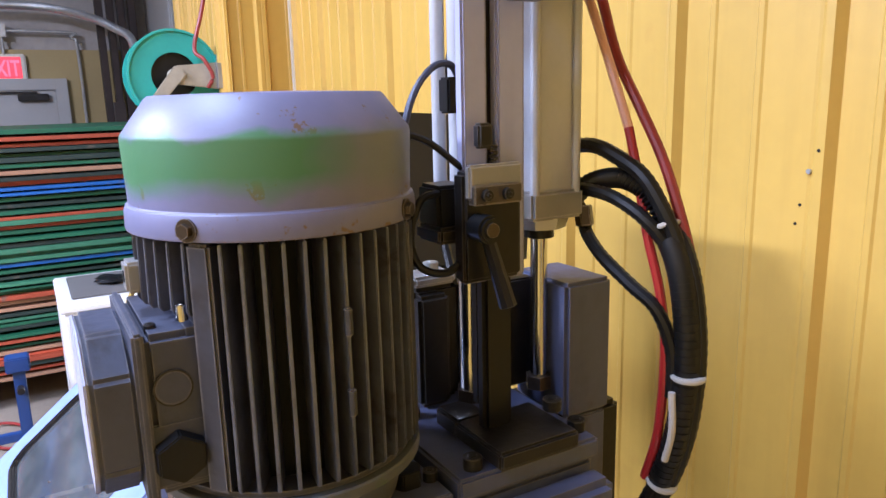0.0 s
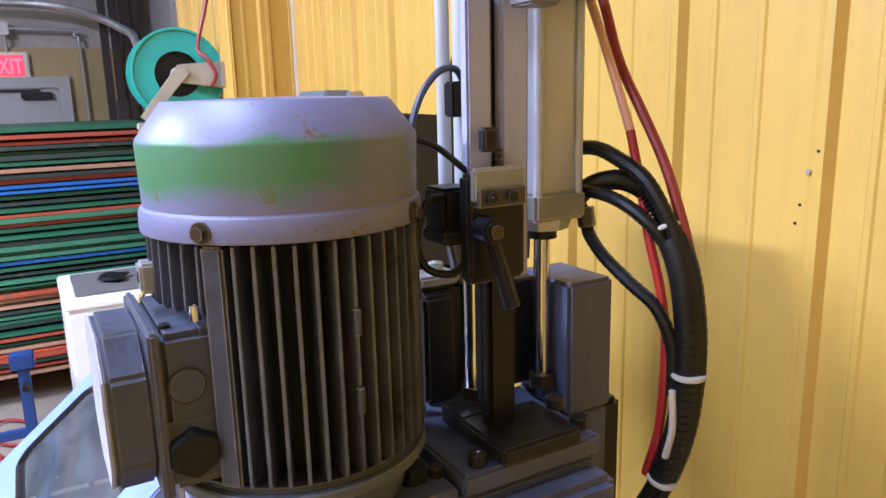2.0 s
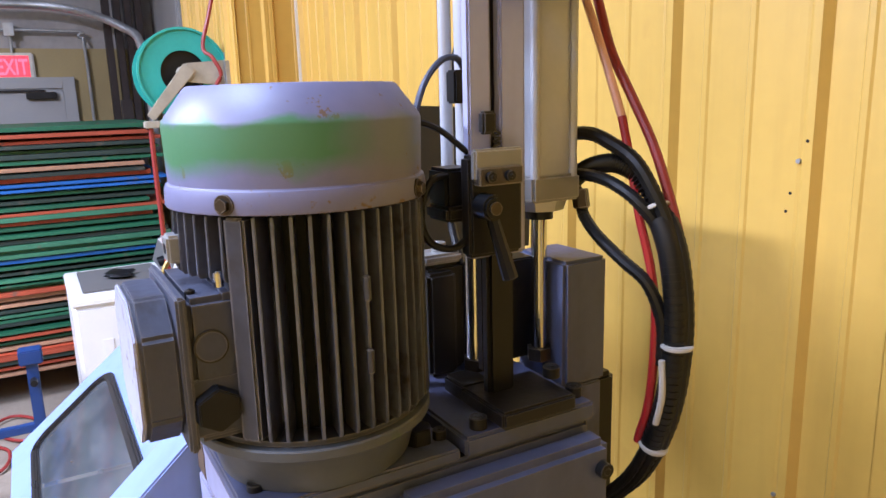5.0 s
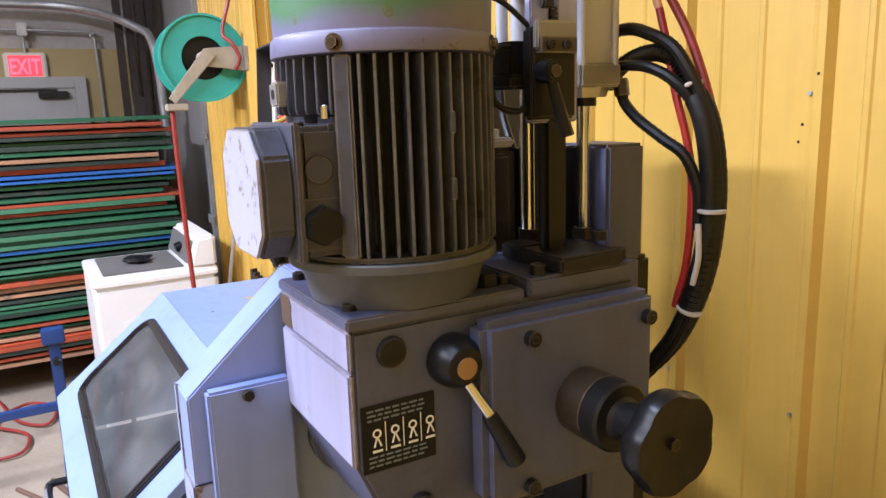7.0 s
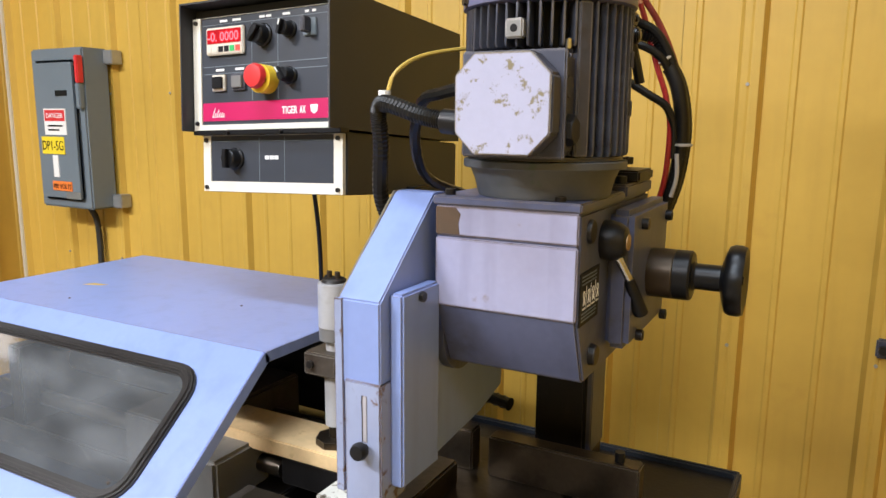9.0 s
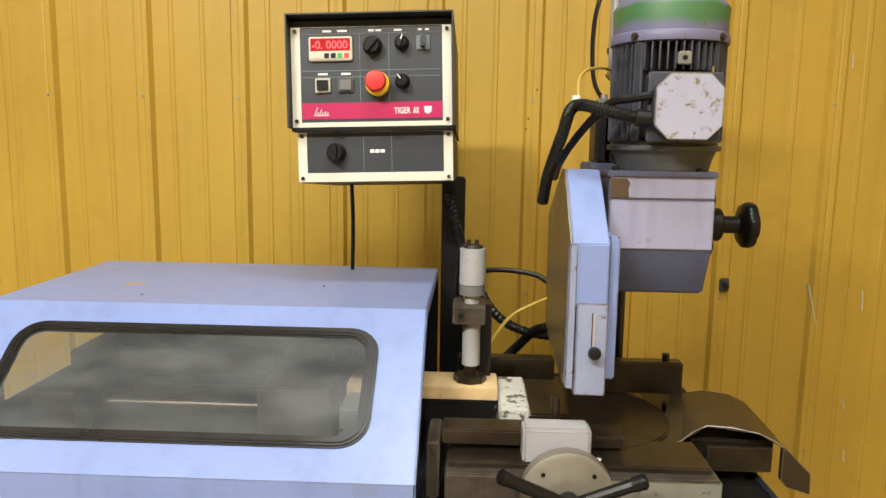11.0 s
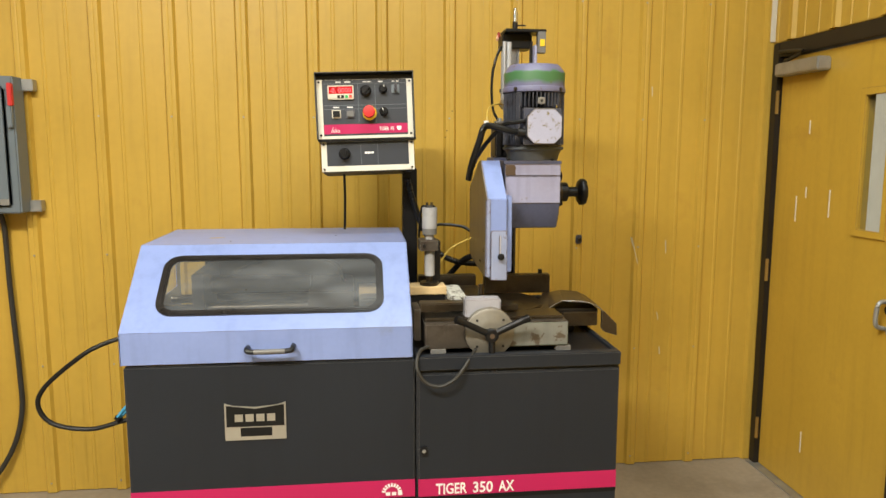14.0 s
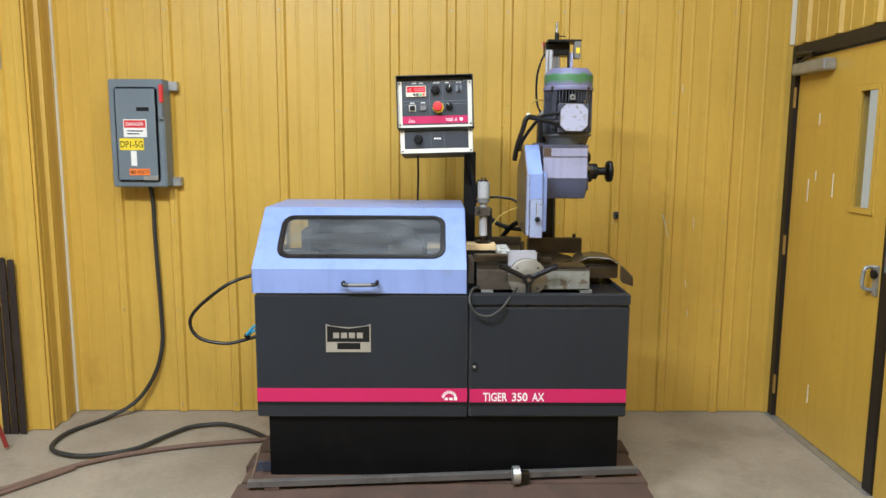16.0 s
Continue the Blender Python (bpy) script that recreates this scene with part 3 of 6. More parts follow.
# side door
door = thing("door_1", (EX + 0.05, -0.53, 0), "yellow painted steel door with a narrow window, closed", "door", "", "structure")


def rect(a0, a1, b0, b1):
    return [(a0, b0), (a1, b0), (a1, b1), (a0, b1)]


part("door_leaf", frame_bm(rect(-0.985, -0.085, 0.012, 2.045), rect(-0.835, -0.68, 1.28, 1.84), lambda u, v, d: (d, u, v), EX + 0.012, EX + 0.056), M_DOOR, door)
part("window_stop", frame_bm(rect(-0.855, -0.66, 1.26, 1.86), rect(-0.825, -0.69, 1.29, 1.83), lambda u, v, d: (d, u, v), EX + 0.004, EX + 0.018), M_DOOR, door, bevel=0.002)
dp = bmesh.new()
dp.faces.new([dp.verts.new((EX + 0.03, y, z)) for y, z in ((-0.835, 1.28), (-0.835, 1.84), (-0.68, 1.84), (-0.68, 1.28))])
pane = part("pane", dp, M_DOORGLASS, door)
if pane.data.polygons[0].normal.x > 0:
    pane.data.flip_normals()
pane.visible_shadow = False
for y0, y1, z0, z1 in ((-0.08, -0.03, 0, 2.12), (-1.06, -0.99, 0, 2.12), (-0.99, -0.08, 2.052, 2.12)):
    part("door_frame", box(EX - 0.012, EX + 0.10, y0, y1, z0, z1), M_BRONZE, door, bevel=0.003)
for z in (0.2, 1.02, 1.84):
    part("hinge", cyl((EX - 0.008, -0.083, z - 0.055), (EX - 0.008, -0.083, z + 0.055), 0.008, n=10), M_BRASS, door)
closer = part("door_closer", box(EX - 0.055, EX + 0.01, -0.45, -0.12, 1.955, 2.015), M_GALV, door, "grey overhead door closer", 0.006)
part("closer_arm", tube([(EX - 0.03, -0.16, 2.022), (EX - 0.05, -0.33, 2.05), (EX - 0.02, -0.10, 2.075)], 0.009, 6, 3), M_BRONZE, door)
part("pull_handle", tube([(EX + 0.012, -0.895, 1.03), (EX - 0.03, -0.9, 1.02), (EX - 0.035, -0.9, 0.94), (EX + 0.012, -0.895, 0.92)], 0.009, 8, 5), M_GALV, door, "worn steel pull handle", )
part("lock_plate", box(EX + 0.004, EX + 0.014, -0.945, -0.905, 0.90, 1.04), M_GALV, door, bevel=0.002)
part("lock_cylinder", cyl((EX + 0.006, -0.925, 1.0), (EX - 0.008, -0.925, 1.0), 0.02, n=20), M_BLACK, door)
setting("threshold", box(EX - 0.03, EX + 0.16, -1.06, -0.03, 0.0, 0.008), M_GALV, "scuffed flat metal door threshold", "threshold")
# plane given its own glow in place of a lit room beyond
backdrop = setting("backdrop", box(EX + 1.2, EX + 1.22, -0.8, 3.0, 0.4, 2.6), material("bright_room_beyond", (0.62, 0.56, 0.44), 0.8, vary=0.5, scale=3, bump=0, emit=0.9), "pale glowing plane standing in for the lit room beyond the door", "backdrop")

switch = thing("wall_switch", (EX - 0.03, -1.12, 1.1), "grey switch box with a red button and steel conduit", "switch")
part("switch_body", box(EX - 0.055, EX - 0.001, -1.165, -1.075, 1.03, 1.20), M_GREYBOX, switch, bevel=0.006)
part("red_cover", box(EX - 0.062, EX - 0.055, -1.145, -1.095, 1.07, 1.16), M_RED, switch, "red rocker cover", 0.003)
part("conduit", cyl((EX - 0.03, -1.12, 1.20), (EX - 0.03, -1.12, 3.4), 0.014, n=14), M_GALV, switch)

# ---- far space on the west side ----
exit_sign = thing("exit_sign", (-5.385, -1.15, 2.12), "red lit exit sign in a beige housing", "exit sign")
part("housing", box(-5.399, -5.345, -1.335, -1.0, 2.10, 2.33), M_BEIGE, exit_sign, bevel=0.012)
part("face", box(-5.347, -5.342, -1.30, -1.04, 2.125, 2.305), M_EXITFACE, exit_sign)
writing("EXIT", 0.19, pose(-5.3405, -1.29, 2.145, 90, 0, 90), M_EXIT, exit_sign, width=0.24, bold=True)
part("junction_box", box(-5.399, -5.33, -1.20, -1.12, 2.47, 2.58), M_GALV, exit_sign, bevel=0.005)
part("stem", cyl((-5.36, -1.16, 2.33), (-5.36, -1.16, 2.47), 0.012, n=10), M_GALV, exit_sign)
fdoor = thing("door_2", (-5.39, -1.2, 0), "grey far exit door with an overhead closer", "door", "", "structure")
part("door_leaf", box(-5.398, -5.36, -1.95, -0.80, 0.0, 2.02), M_FARDOOR, fdoor, bevel=0.004)
for y0, y1, z0, z1 in ((-0.80, -0.70, 0, 2.12), (-2.05, -1.95, 0, 2.12), (-1.95, -0.8, 2.022, 2.12)):
    part("door_frame", box(-5.399, -5.34, y0, y1, z0, z1), M_FARDOOR, fdoor, bevel=0.004)
part("door_closer", box(-5.36, -5.30, -1.10, -0.86, 1.93, 1.99), M_DARKSTEEL, fdoor, bevel=0.006)
part("closer_arm", box(-5.36, -5.33, -1.6, -0.95, 1.995, 2.012), M_DARKSTEEL, fdoor)
pipe = thing("conduit_run", (-5.3, -1.0, 2.5), "pale electrical conduit bending down along the wall", "conduit")
part("pipe", tube([(-5.2, -3.2, 2.73), (-5.2, -1.4, 2.72), (-5.1, -0.75, 2.69), (-4.6, -0.35, 2.50), (-4.4, -0.22, 2.25), (-4.4, -0.2, 1.2)], 0.035, 12, 8), M_GALV, pipe)
part("thin_pipe", tube([(-5.36, -3.0, 2.52), (-5.36, -0.8, 2.52), (-5.36, -0.62, 2.47), (-5.36, -0.58, 2.3), (-5.36, -0.58, 1.0)], 0.014, 8, 8), M_GALV, pipe)
post = thing("steel_post", (-5.2, -0.25, 0), "dark brown rusty steel column bundle", "column")
for k in range(4):
    part("bar", box(-5.25, -5.15, -0.42 + k * 0.09, -0.36 + k * 0.09, 0, 4.0), M_DARKPIPE, post, bevel=0.006)
rack_post = thing("strut_post", (-2.42, -0.16, 0), "galvanised strut channel post with clamps", "post")
part("channel", box(-2.45, -2.40, -0.30, -0.24, 0, 4.0), M_GALV, rack_post, bevel=0.003)
part("channel", box(-2.36, -2.33, -0.30, -0.26, 0, 4.0), M_GALV, rack_post, bevel=0.003)
part("bracket", box(-2.46, -2.32, -0.315, -0.30, 1.08, 1.13), M_GALV, rack_post, bevel=0.002)
part("bracket", box(-2.46, -2.32, -0.315, -0.30, 1.60, 1.64), M_GALV, rack_post, bevel=0.002)

# stacked sheets on the rack
rng = random.Random(4)
z = 0.22
order = ["tan", "orange", "dark", "orange", "orange", "tan", "green", "orange", "green", "dark", "green", "pale_green", "dark", "tan", "tan", "orange", "green", "green", "pale_green", "dark", "green", "blue", "pale_green", "green",
         "pale_green", "dark", "green", "green", "orange", "pale_green", "orange", "green", "dark", "green", "blue", "blue", "orange", "dark", "tan", "green", "dark", "pale_green", "dark", "orange", "orange", "green"]
n_boards = 0
step = (1.755 - z) / len(order)
for colour in order:
    t = step * rng.uniform(0.5, 0.93)
    y1 = -0.40 + rng.uniform(-0.12, 0.05)
    x1 = -2.93 + rng.uniform(-0.03, 0.03)
    bm = box(x1 - 1.25, x1, -3.4 + rng.uniform(-0.1, 0.1), y1, z, z + t)
    for v in bm.verts:
        v.co.z += 0.006 * math.sin(v.co.y * 2.1 + n_boards) + rng.uniform(-0.003, 0.003)
    tagged(part("sheet_board", bm, BOARD[colour], None, bevel=0.003), "stacked %s coated sheet board with ragged end" % colour.replace("_", " "), "sheet board", "sheets stacked on the rack")
    z += step
    n_boards += 1
rack = thing("board_rack", (-3.5, -1.9, 0), "low dark steel rack under the stacked sheets", "rack")
for y0 in (-0.75, -1.9, -3.0):
    part("bearer", box(-4.2, -2.93, y0 - 0.05, y0 + 0.05, 0.0, 0.205), M_DARKPIPE, rack)
part("upright", box(-4.3, -4.22, -0.45, -0.37, 0, 1.9), M_DARKPIPE, rack)

# washing machine
wash = thing("washing_machine", (-2.1, -0.72, 0), "white top-loading washing machine with grey control panel", "washing machine")
WX0, WX1, WY0, WY1 = -2.38, -1.72, -1.06, -0.44
part("cabinet", box(WX0, WX1, WY0, WY1, 0.02, 0.90), M_APPLIANCE, wash, bevel=0.02)
part("top_deck", prism([(WX0 - 0.004, 0.90), (WX1 + 0.004, 0.90), (WX1 + 0.004, 0.935), (WX1 - 0.02, 0.95), (WX0 + 0.02, 0.95), (WX0 - 0.004, 0.935)], "y", WY0 - 0.004, WY1), M_APPLIANCE, wash, bevel=0.008)
part("lid", box(WX0 + 0.07, WX1 - 0.07, WY0 + 0.06, WY1 - 0.16, 0.948, 0.958), M_APPGREY, wash, "dark glass lid", 0.006)
part("console", prism([(WY1 - 0.15, 0.945), (WY1 - 0.10, 1.10), (WY1, 1.12), (WY1, 0.945)], "x", WX0, WX1), M_APPLIANCE, wash, bevel=0.015)
part("console_face", prism([(WY1 - 0.152, 0.97), (WY1 - 0.112, 1.085), (WY1 - 0.105, 1.083), (WY1 - 0.145, 0.968)], "x", WX0 + 0.05, WX1 - 0.05), M_APPGREY, wash)
part("dial", cyl((-2.0, WY1 - 0.13, 1.03), (-2.0, WY1 - 0.165, 1.02), 0.026, n=24), M_BLACK, wash)
for k in range(5):
    part("rib", box(WX1 - 0.001, WX1 + 0.004, WY0 + 0.12 + k * 0.09, WY0 + 0.17 + k * 0.09, 0.2, 0.72), M_APPLIANCE, wash, bevel=0.002)
glove = tagged(part("work_glove", spin([(0.004, 0), (0.05, 0.006), (0.07, 0.014), (0.055, 0.026), (0.01, 0.03)], (-2.05, -0.80, 0.957), 14), M_BLACK), "black work glove lying on the washer lid", "glove")
for v in glove.data.vertices:
    v.co.x = -2.05 + (v.co.x + 2.05) * 1.5
    v.co.z += 0.004 * math.sin(v.co.x * 90) + 0.004
    v.co.y += 0.02 * math.sin(v.co.x * 60)
broom = thing("broom_pole", (-1.9, -0.36, 0), "grey metal pole with white tip leaning on the wall", "pole")
part("pole", cyl((-1.78, -0.52, 0.0), (-1.72, -0.325, 1.17), 0.011, n=10), M_GALV, broom)
part("tip", cyl((-1.72, -0.325, 1.17), (-1.717, -0.318, 1.21), 0.013, n=10), M_WHITE, broom)

# hose reel on its wall bracket
RC = Vector((-1.42, -0.495, 2.005))
reel = thing("hose_reel", (-1.42, -0.3, 2.0), "teal steel hose reel on a dusty beige wall bracket", "hose reel")
for k, dx in enumerate((-0.085, 0.075)):
    part("flange", frame_bm([(0.195 * math.cos(a), 0.195 * math.sin(a)) for a in (2 * math.pi * i / 48 for i in range(48))],
                            [(0.098 * math.cos(a), 0.098 * math.sin(a)) for a in (2 * math.pi * i / 48 for i in range(48))],
                            lambda u, v, d: RC + Vector((d, u, v)), dx, dx + 0.012), M_TEAL, reel, bevel=0.002)
part("rim", frame_bm([(0.199 * math.cos(a), 0.199 * math.sin(a)) for a in (2 * math.pi * i / 48 for i in range(48))],
                     [(0.189 * math.cos(a), 0.189 * math.sin(a)) for a in (2 * math.pi * i / 48 for i in range(48))],
                     lambda u, v, d: RC + Vector((d, u, v)), 0.087, 0.1), M_TEAL, reel)
part("drum", cyl(RC + Vector((-0.08, 0, 0)), RC + Vector((0.06, 0, 0)), 0.105, n=32), M_DARKSTEEL, reel)
part("hub", cyl(RC + Vector((0.0, 0, 0)), RC + Vector((0.16, 0.0, 0)), 0.03, n=20), M_ARM, reel)
part("bracket_arm", prism([(-0.495, 1.965), (-0.300, 1.940), (-0.300, 2.060), (-0.495, 2.045)], "x", -1.295, -1.270), M_ARM, reel, bevel=0.003)
part("wall_plate", box(-1.350, -1.240, -0.314, -0.302, 1.915, 2.095), M_GALV, reel, bevel=0.002)
part("bracket_foot", box(-1.440, -1.240, -0.330, -0.302, 1.945, 2.055), M_GALV, reel, bevel=0.002)
part("guide_arm", prism([(-0.505, 2.045), (-0.460, 2.005), (-0.650, 1.800), (-0.680, 1.825)], "x", -1.270, -1.255), M_ARM, reel, bevel=0.003)
part("roller", box(-1.290, -1.220, -0.695, -0.605, 1.770, 1.800), M_ARM, reel, bevel=0.004)
part("hose_tail", tube([(-1.260, -0.670, 1.800), (-1.250, -0.670, 1.500), (-1.240, -0.660, 1.000), (-1.240, -0.630, 0.300), (-1.220, -0.570, 0.020)], 0.011, 8, 6), M_REDHOSE, reel, "red rubber air hose hanging down")
part("hose_feed", tube([(-1.270, -0.370, 1.950), (-1.250, -0.350, 2.000), (-1.260, -0.380, 2.070), (-1.290, -0.410, 2.120), (-1.290, -0.360, 2.300), (-1.270, -0.300, 2.600), (-1.260, -0.330, 3.200)], 0.009, 8, 6), M_REDHOSE, reel)
floor_hose = tagged(part("air_hose", tube([(-2.9, -1.6, 0.02), (-2.5, -1.5, 0.02), (-2.35, -1.35, 0.02), (-2.6, -1.3, 0.02), (-2.75, -1.45, 0.025), (-2.5, -1.62, 0.03), (-2.25, -1.45, 0.02), (-2.0, -1.5, 0.02), (-2.1, -1.75, 0.02), (-2.6, -1.8, 0.02)], 0.009, 8, 6), M_REDHOSE), "coiled red air hose lying on the floor", "hose")
stand = thing("roller_stand", (-1.62, -1.28, 0), "blue enamelled steel roller stand", "roller stand")
part("column", box(-1.64, -1.59, -1.285, -1.235, 0.02, 0.72), M_BLUE, stand, bevel=0.004)
part("crossbar", box(-1.64, -1.60, -2.3, -1.2, 0.36, 0.40), M_BLUE, stand, bevel=0.004)
part("foot", box(-1.85, -1.38, -1.29, -1.23, 0.0, 0.03), M_BLUE, stand, bevel=0.004)
part("clamp", box(-1.66, -1.57, -1.31, -1.21, 0.70, 0.77), M_BLUE, stand, bevel=0.006)
part("knob", cyl((-1.59, -1.26, 0.62), (-1.54, -1.26, 0.62), 0.016, n=12), M_DARKSTEEL, stand)

bars = thing("steel_lengths", (-1.27, -0.40, 0), "dark rusty steel angle bars standing upright against the wall", "steel bars")
for k in range(3):
    part("angle_bar", prism([(-1.36 + k * 0.045, -0.36), (-1.325 + k * 0.045, -0.36), (-1.325 + k * 0.045, -0.352), (-1.352 + k * 0.045, -0.352), (-1.352 + k * 0.045, -0.325), (-1.36 + k * 0.045, -0.325)], "z", 0.0, 0.98 - 0.01 * k), M_DARKPIPE, bars)

# fused disconnect on the back wall
disc = thing("disconnect_switch", (-0.62, -0.08, 1.35), "grey enamel electrical disconnect box with warning labels", "switch box")
part("body", box(-0.785, -0.49, -0.135, -0.03, 1.335, 1.915), M_GREYBOX, disc, bevel=0.006)
part("cover", box(-0.752, -0.522, -0.152, -0.134, 1.365, 1.872), M_GREYBOX, disc, "raised grey enamel door", 0.012)
for z in (1.36, 1.885):
    part("mounting_ear", box(-0.50, -0.445, -0.05, -0.004, z - 0.025, z + 0.025), M_GALV, disc, bevel=0.003)
part("lever", box(-0.505, -0.487, -0.16, -0.135, 1.79, 1.885), M_LABELR, disc, "red-tipped operating lever", 0.003)
part("lever_slot", box(-0.515, -0.492, -0.155, -0.135, 1.70, 1.79), M_GREYBOX, disc, bevel=0.003)
part("nameplate", box(-0.63, -0.565, -0.1545, -0.152, 1.745, 1.765), M_PRINT, disc)
part("maker_tag", box(-0.745, -0.655, -0.137, -0.1345, 1.835, 1.862), M_LABELW, disc)
part("maker_mark", box(-0.742, -0.712, -0.1385, -0.1368, 1.838, 1.859), M_LABELR, disc)
dl = part("danger_label", box(-0.705, -0.58, -0.155, -0.152, 1.605, 1.70), M_LABELW, disc, "white warning label with red header")
part("label_header", box(-0.70, -0.585, -0.1558, -0.1548, 1.655, 1.695), M_LABELR, disc)
writing("DANGER", 0.026, front(-0.69, -0.1562, 1.666), M_WHITE, disc, width=0.095)
for k in range(2):
    part("print_line", box(-0.685, -0.60 - 0.02 * k, -0.1556, -0.1548, 1.635 - k * 0.015, 1.641 - k * 0.015), M_PRINT, disc)
part("tag_label", box(-0.73, -0.60, -0.155, -0.152, 1.535, 1.598), M_LABELY, disc, "yellow equipment tag")
writing("DP1-5G", 0.05, front(-0.725, -0.1556, 1.549), M_PRINT, disc, width=0.12)
part("paper_tag", box(-0.672, -0.642, -0.155, -0.152, 1.45, 1.53), M_LABELW, disc)
part("volt_label", box(-0.685, -0.575, -0.155, -0.152, 1.40, 1.435), M_LABELO, disc, "orange voltage label")
writing("480 VOLTS", 0.026, front(-0.682, -0.1556, 1.408), M_PRINT, disc, width=0.104)
part("rating_plate", box(-0.61, -0.53, -0.155, -0.152, 1.372, 1.398), M_GALV, disc)
cable = tagged(part("supply_cable", tube([(-0.615, -0.06, 1.335), (-0.615, -0.03, 1.25), (-0.612, -0.03, 1.0), (-0.600, -0.03, 0.6), (-0.605, -0.03, 0.40), (-0.66, -0.04, 0.22), (-0.76, -0.07, 0.08), (-0.885, -0.16, 0.018),
                                               (-1.005, -0.38, 0.018), (-0.985, -0.58, 0.018), (-0.83, -0.67, 0.018), (-0.68, -0.655, 0.018), (-0.553, -0.585, 0.018), (-0.455, -0.42, 0.018), (-0.38, -0.305, 0.018), (-0.28, -0.26, 0.018), (-0.183, -0.256, 0.018), (-0.06, -0.32, 0.018), (0.05, -0.41, 0.018), (0.25, -0.6, 0.018)], 0.0115, 10, 8), M_CABLE), "thick black supply cable looping to the floor", "cable")
cable2 = tagged(part("floor_hose", tube([(-1.6, -1.35, 0.014), (-1.25, -1.22, 0.014), (-0.98, -1.03, 0.014), (-0.733, -0.752, 0.014), (-0.384, -0.57, 0.014), (0.07, -0.46, 0.014), (0.2, -0.45, 0.014)], 0.013, 10, 8), M_BROWNCABLE), "brown rubber hose lying on the concrete", "hose")
cable3 = tagged(part("floor_hose", tube([(-1.6, -1.5, 0.012), (-1.2, -1.27, 0.012), (-1.0, -1.10, 0.012), (-0.90, -0.98, 0.012), (-0.76, -0.80, 0.012)], 0.011, 10, 8), M_BROWNCABLE), "brown rubber hose lying on the concrete", "hose")

for x0, z0, x1, z1 in ((2.289, 1.182, 2.322, 1.051), (2.47, 1.166, 2.473, 1.101), (2.369, 1.914, 2.371, 1.868), (2.44, 0.80, 2.447, 0.76), (2.46, 0.62, 2.463, 0.58)):
    part("scratch", prism([(x0 - 0.0015, z0), (x0 + 0.0012, z0), (x1 + 0.0018, z1), (x1 - 0.0008, z1)], "y", -0.0212 if 2.28 < x0 < 2.36 else -0.0045, 0.0), M_TRIM, wall_north)
for y0, z0, h in ((-0.326, 1.715, 0.06), (-0.26, 1.34, 0.12), (-0.33, 1.42, 0.05), (-0.50, 1.38, 0.12), (-0.42, 0.26, 0.10)):
    part("scratch", box(EX + 0.0085, EX + 0.0125, y0 - 0.0028, y0 + 0.002, z0 - h / 2, z0 + h / 2), M_TRIM, door)

for x0, z0 in ((1.368, 1.700), (1.362, 1.668), (1.393, 1.790)):
    part("nail_hole", cyl((x0, -0.016, z0), (x0, -0.0202, z0), 0.0028, n=8), M_PRINT, wall_north)

# ---- the saw: skid and cabinet ----
CF = -1.27  # cabinet front
skid = thing("machine_skid", (1.03, -0.95, 0), "weathered brown timber skid under the machine", "pallet")
for k in range(9):
    y = -1.62 + k * 0.152
    part("plank", box(0.17 + 0.01 * (k % 3), 1.87 - 0.012 * (k % 2), y, y + 0.143, 0.155, 0.19), M_PALLET, skid, bevel=0.003)
for xr in (0.22, 0.98, 1.72):
    part("runner", box(xr, xr + 0.10, -1.60, -0.28, 0.0, 0.154), M_PALLET, skid, bevel=0.004)

cab = thing("saw_cabinet", (1.0, -0.9, 0.19), "dark grey steel saw cabinet with a magenta stripe", "machine base")
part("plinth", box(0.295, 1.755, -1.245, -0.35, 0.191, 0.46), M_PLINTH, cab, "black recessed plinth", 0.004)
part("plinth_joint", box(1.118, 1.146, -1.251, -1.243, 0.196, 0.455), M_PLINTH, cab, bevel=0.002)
part("feed_side", box(0.255, 1.119, CF, -0.36, 0.456, 0.970), M_CAB, cab, bevel=0.005)
part("saw_side", box(1.124, 1.778, CF + 0.004, -0.36, 0.456, 0.926), M_CAB, cab, bevel=0.004)
part("door", box(1.128, 1.774, CF - 0.006, CF + 0.004, 0.462, 0.921), M_CAB, cab, "dark grey hinged door with a lock", 0.004)
tray = part("chip_tray", frame_bm(rect(1.124, 1.778, CF - 0.006, -0.36), rect(1.136, 1.766, CF + 0.03, -0.372), lambda u, v, d: (u, v, d), 0.930, 0.976), M_CAB, cab, "oily dark steel chip tray", 0.004)
part("tray_floor", box(1.134, 1.768, CF + 0.02, -0.37, 0.935, 0.962), M_DARKSTEEL, cab)
for x0, x1 in ((0.256, 1.1185), (1.1285, 1.7735)):
    yy = CF - (0.0075 if x0 > 1 else 0.0015)
    part("stripe", box(x0, x1, yy, yy + 0.003, 0.522, 0.579), M_MAGENTA, cab, "magenta paint stripe")
    part("black_line", box(x0, x1, yy, yy + 0.003, 0.507, 0.5205), M_PRINT, cab)
lock = part("lock", cyl((1.146, CF - 0.005, 0.676), (1.146, CF - 0.016, 0.676), 0.013, n=20), M_BLACK, cab)
part("key_slot", cyl((1.146, CF - 0.0165, 0.676), (1.146, CF - 0.018, 0.676), 0.006, n=12), M_GALV, cab)
part("side_peg", cyl((1.777, -1.05, 0.865), (1.80, -1.05, 0.865), 0.008, n=10), M_DARKSTEEL, cab)
for word, f0, f1 in (("TIGER", 0.0, 0.394), ("350", 0.472, 0.725), ("AX", 0.80, 1.0)):
    writing(word, 0.05, front(1.184 + 0.252 * f0, CF - 0.0082, 0.528), M_WHITE, cab, width=0.252 * (f1 - f0), bold=True)
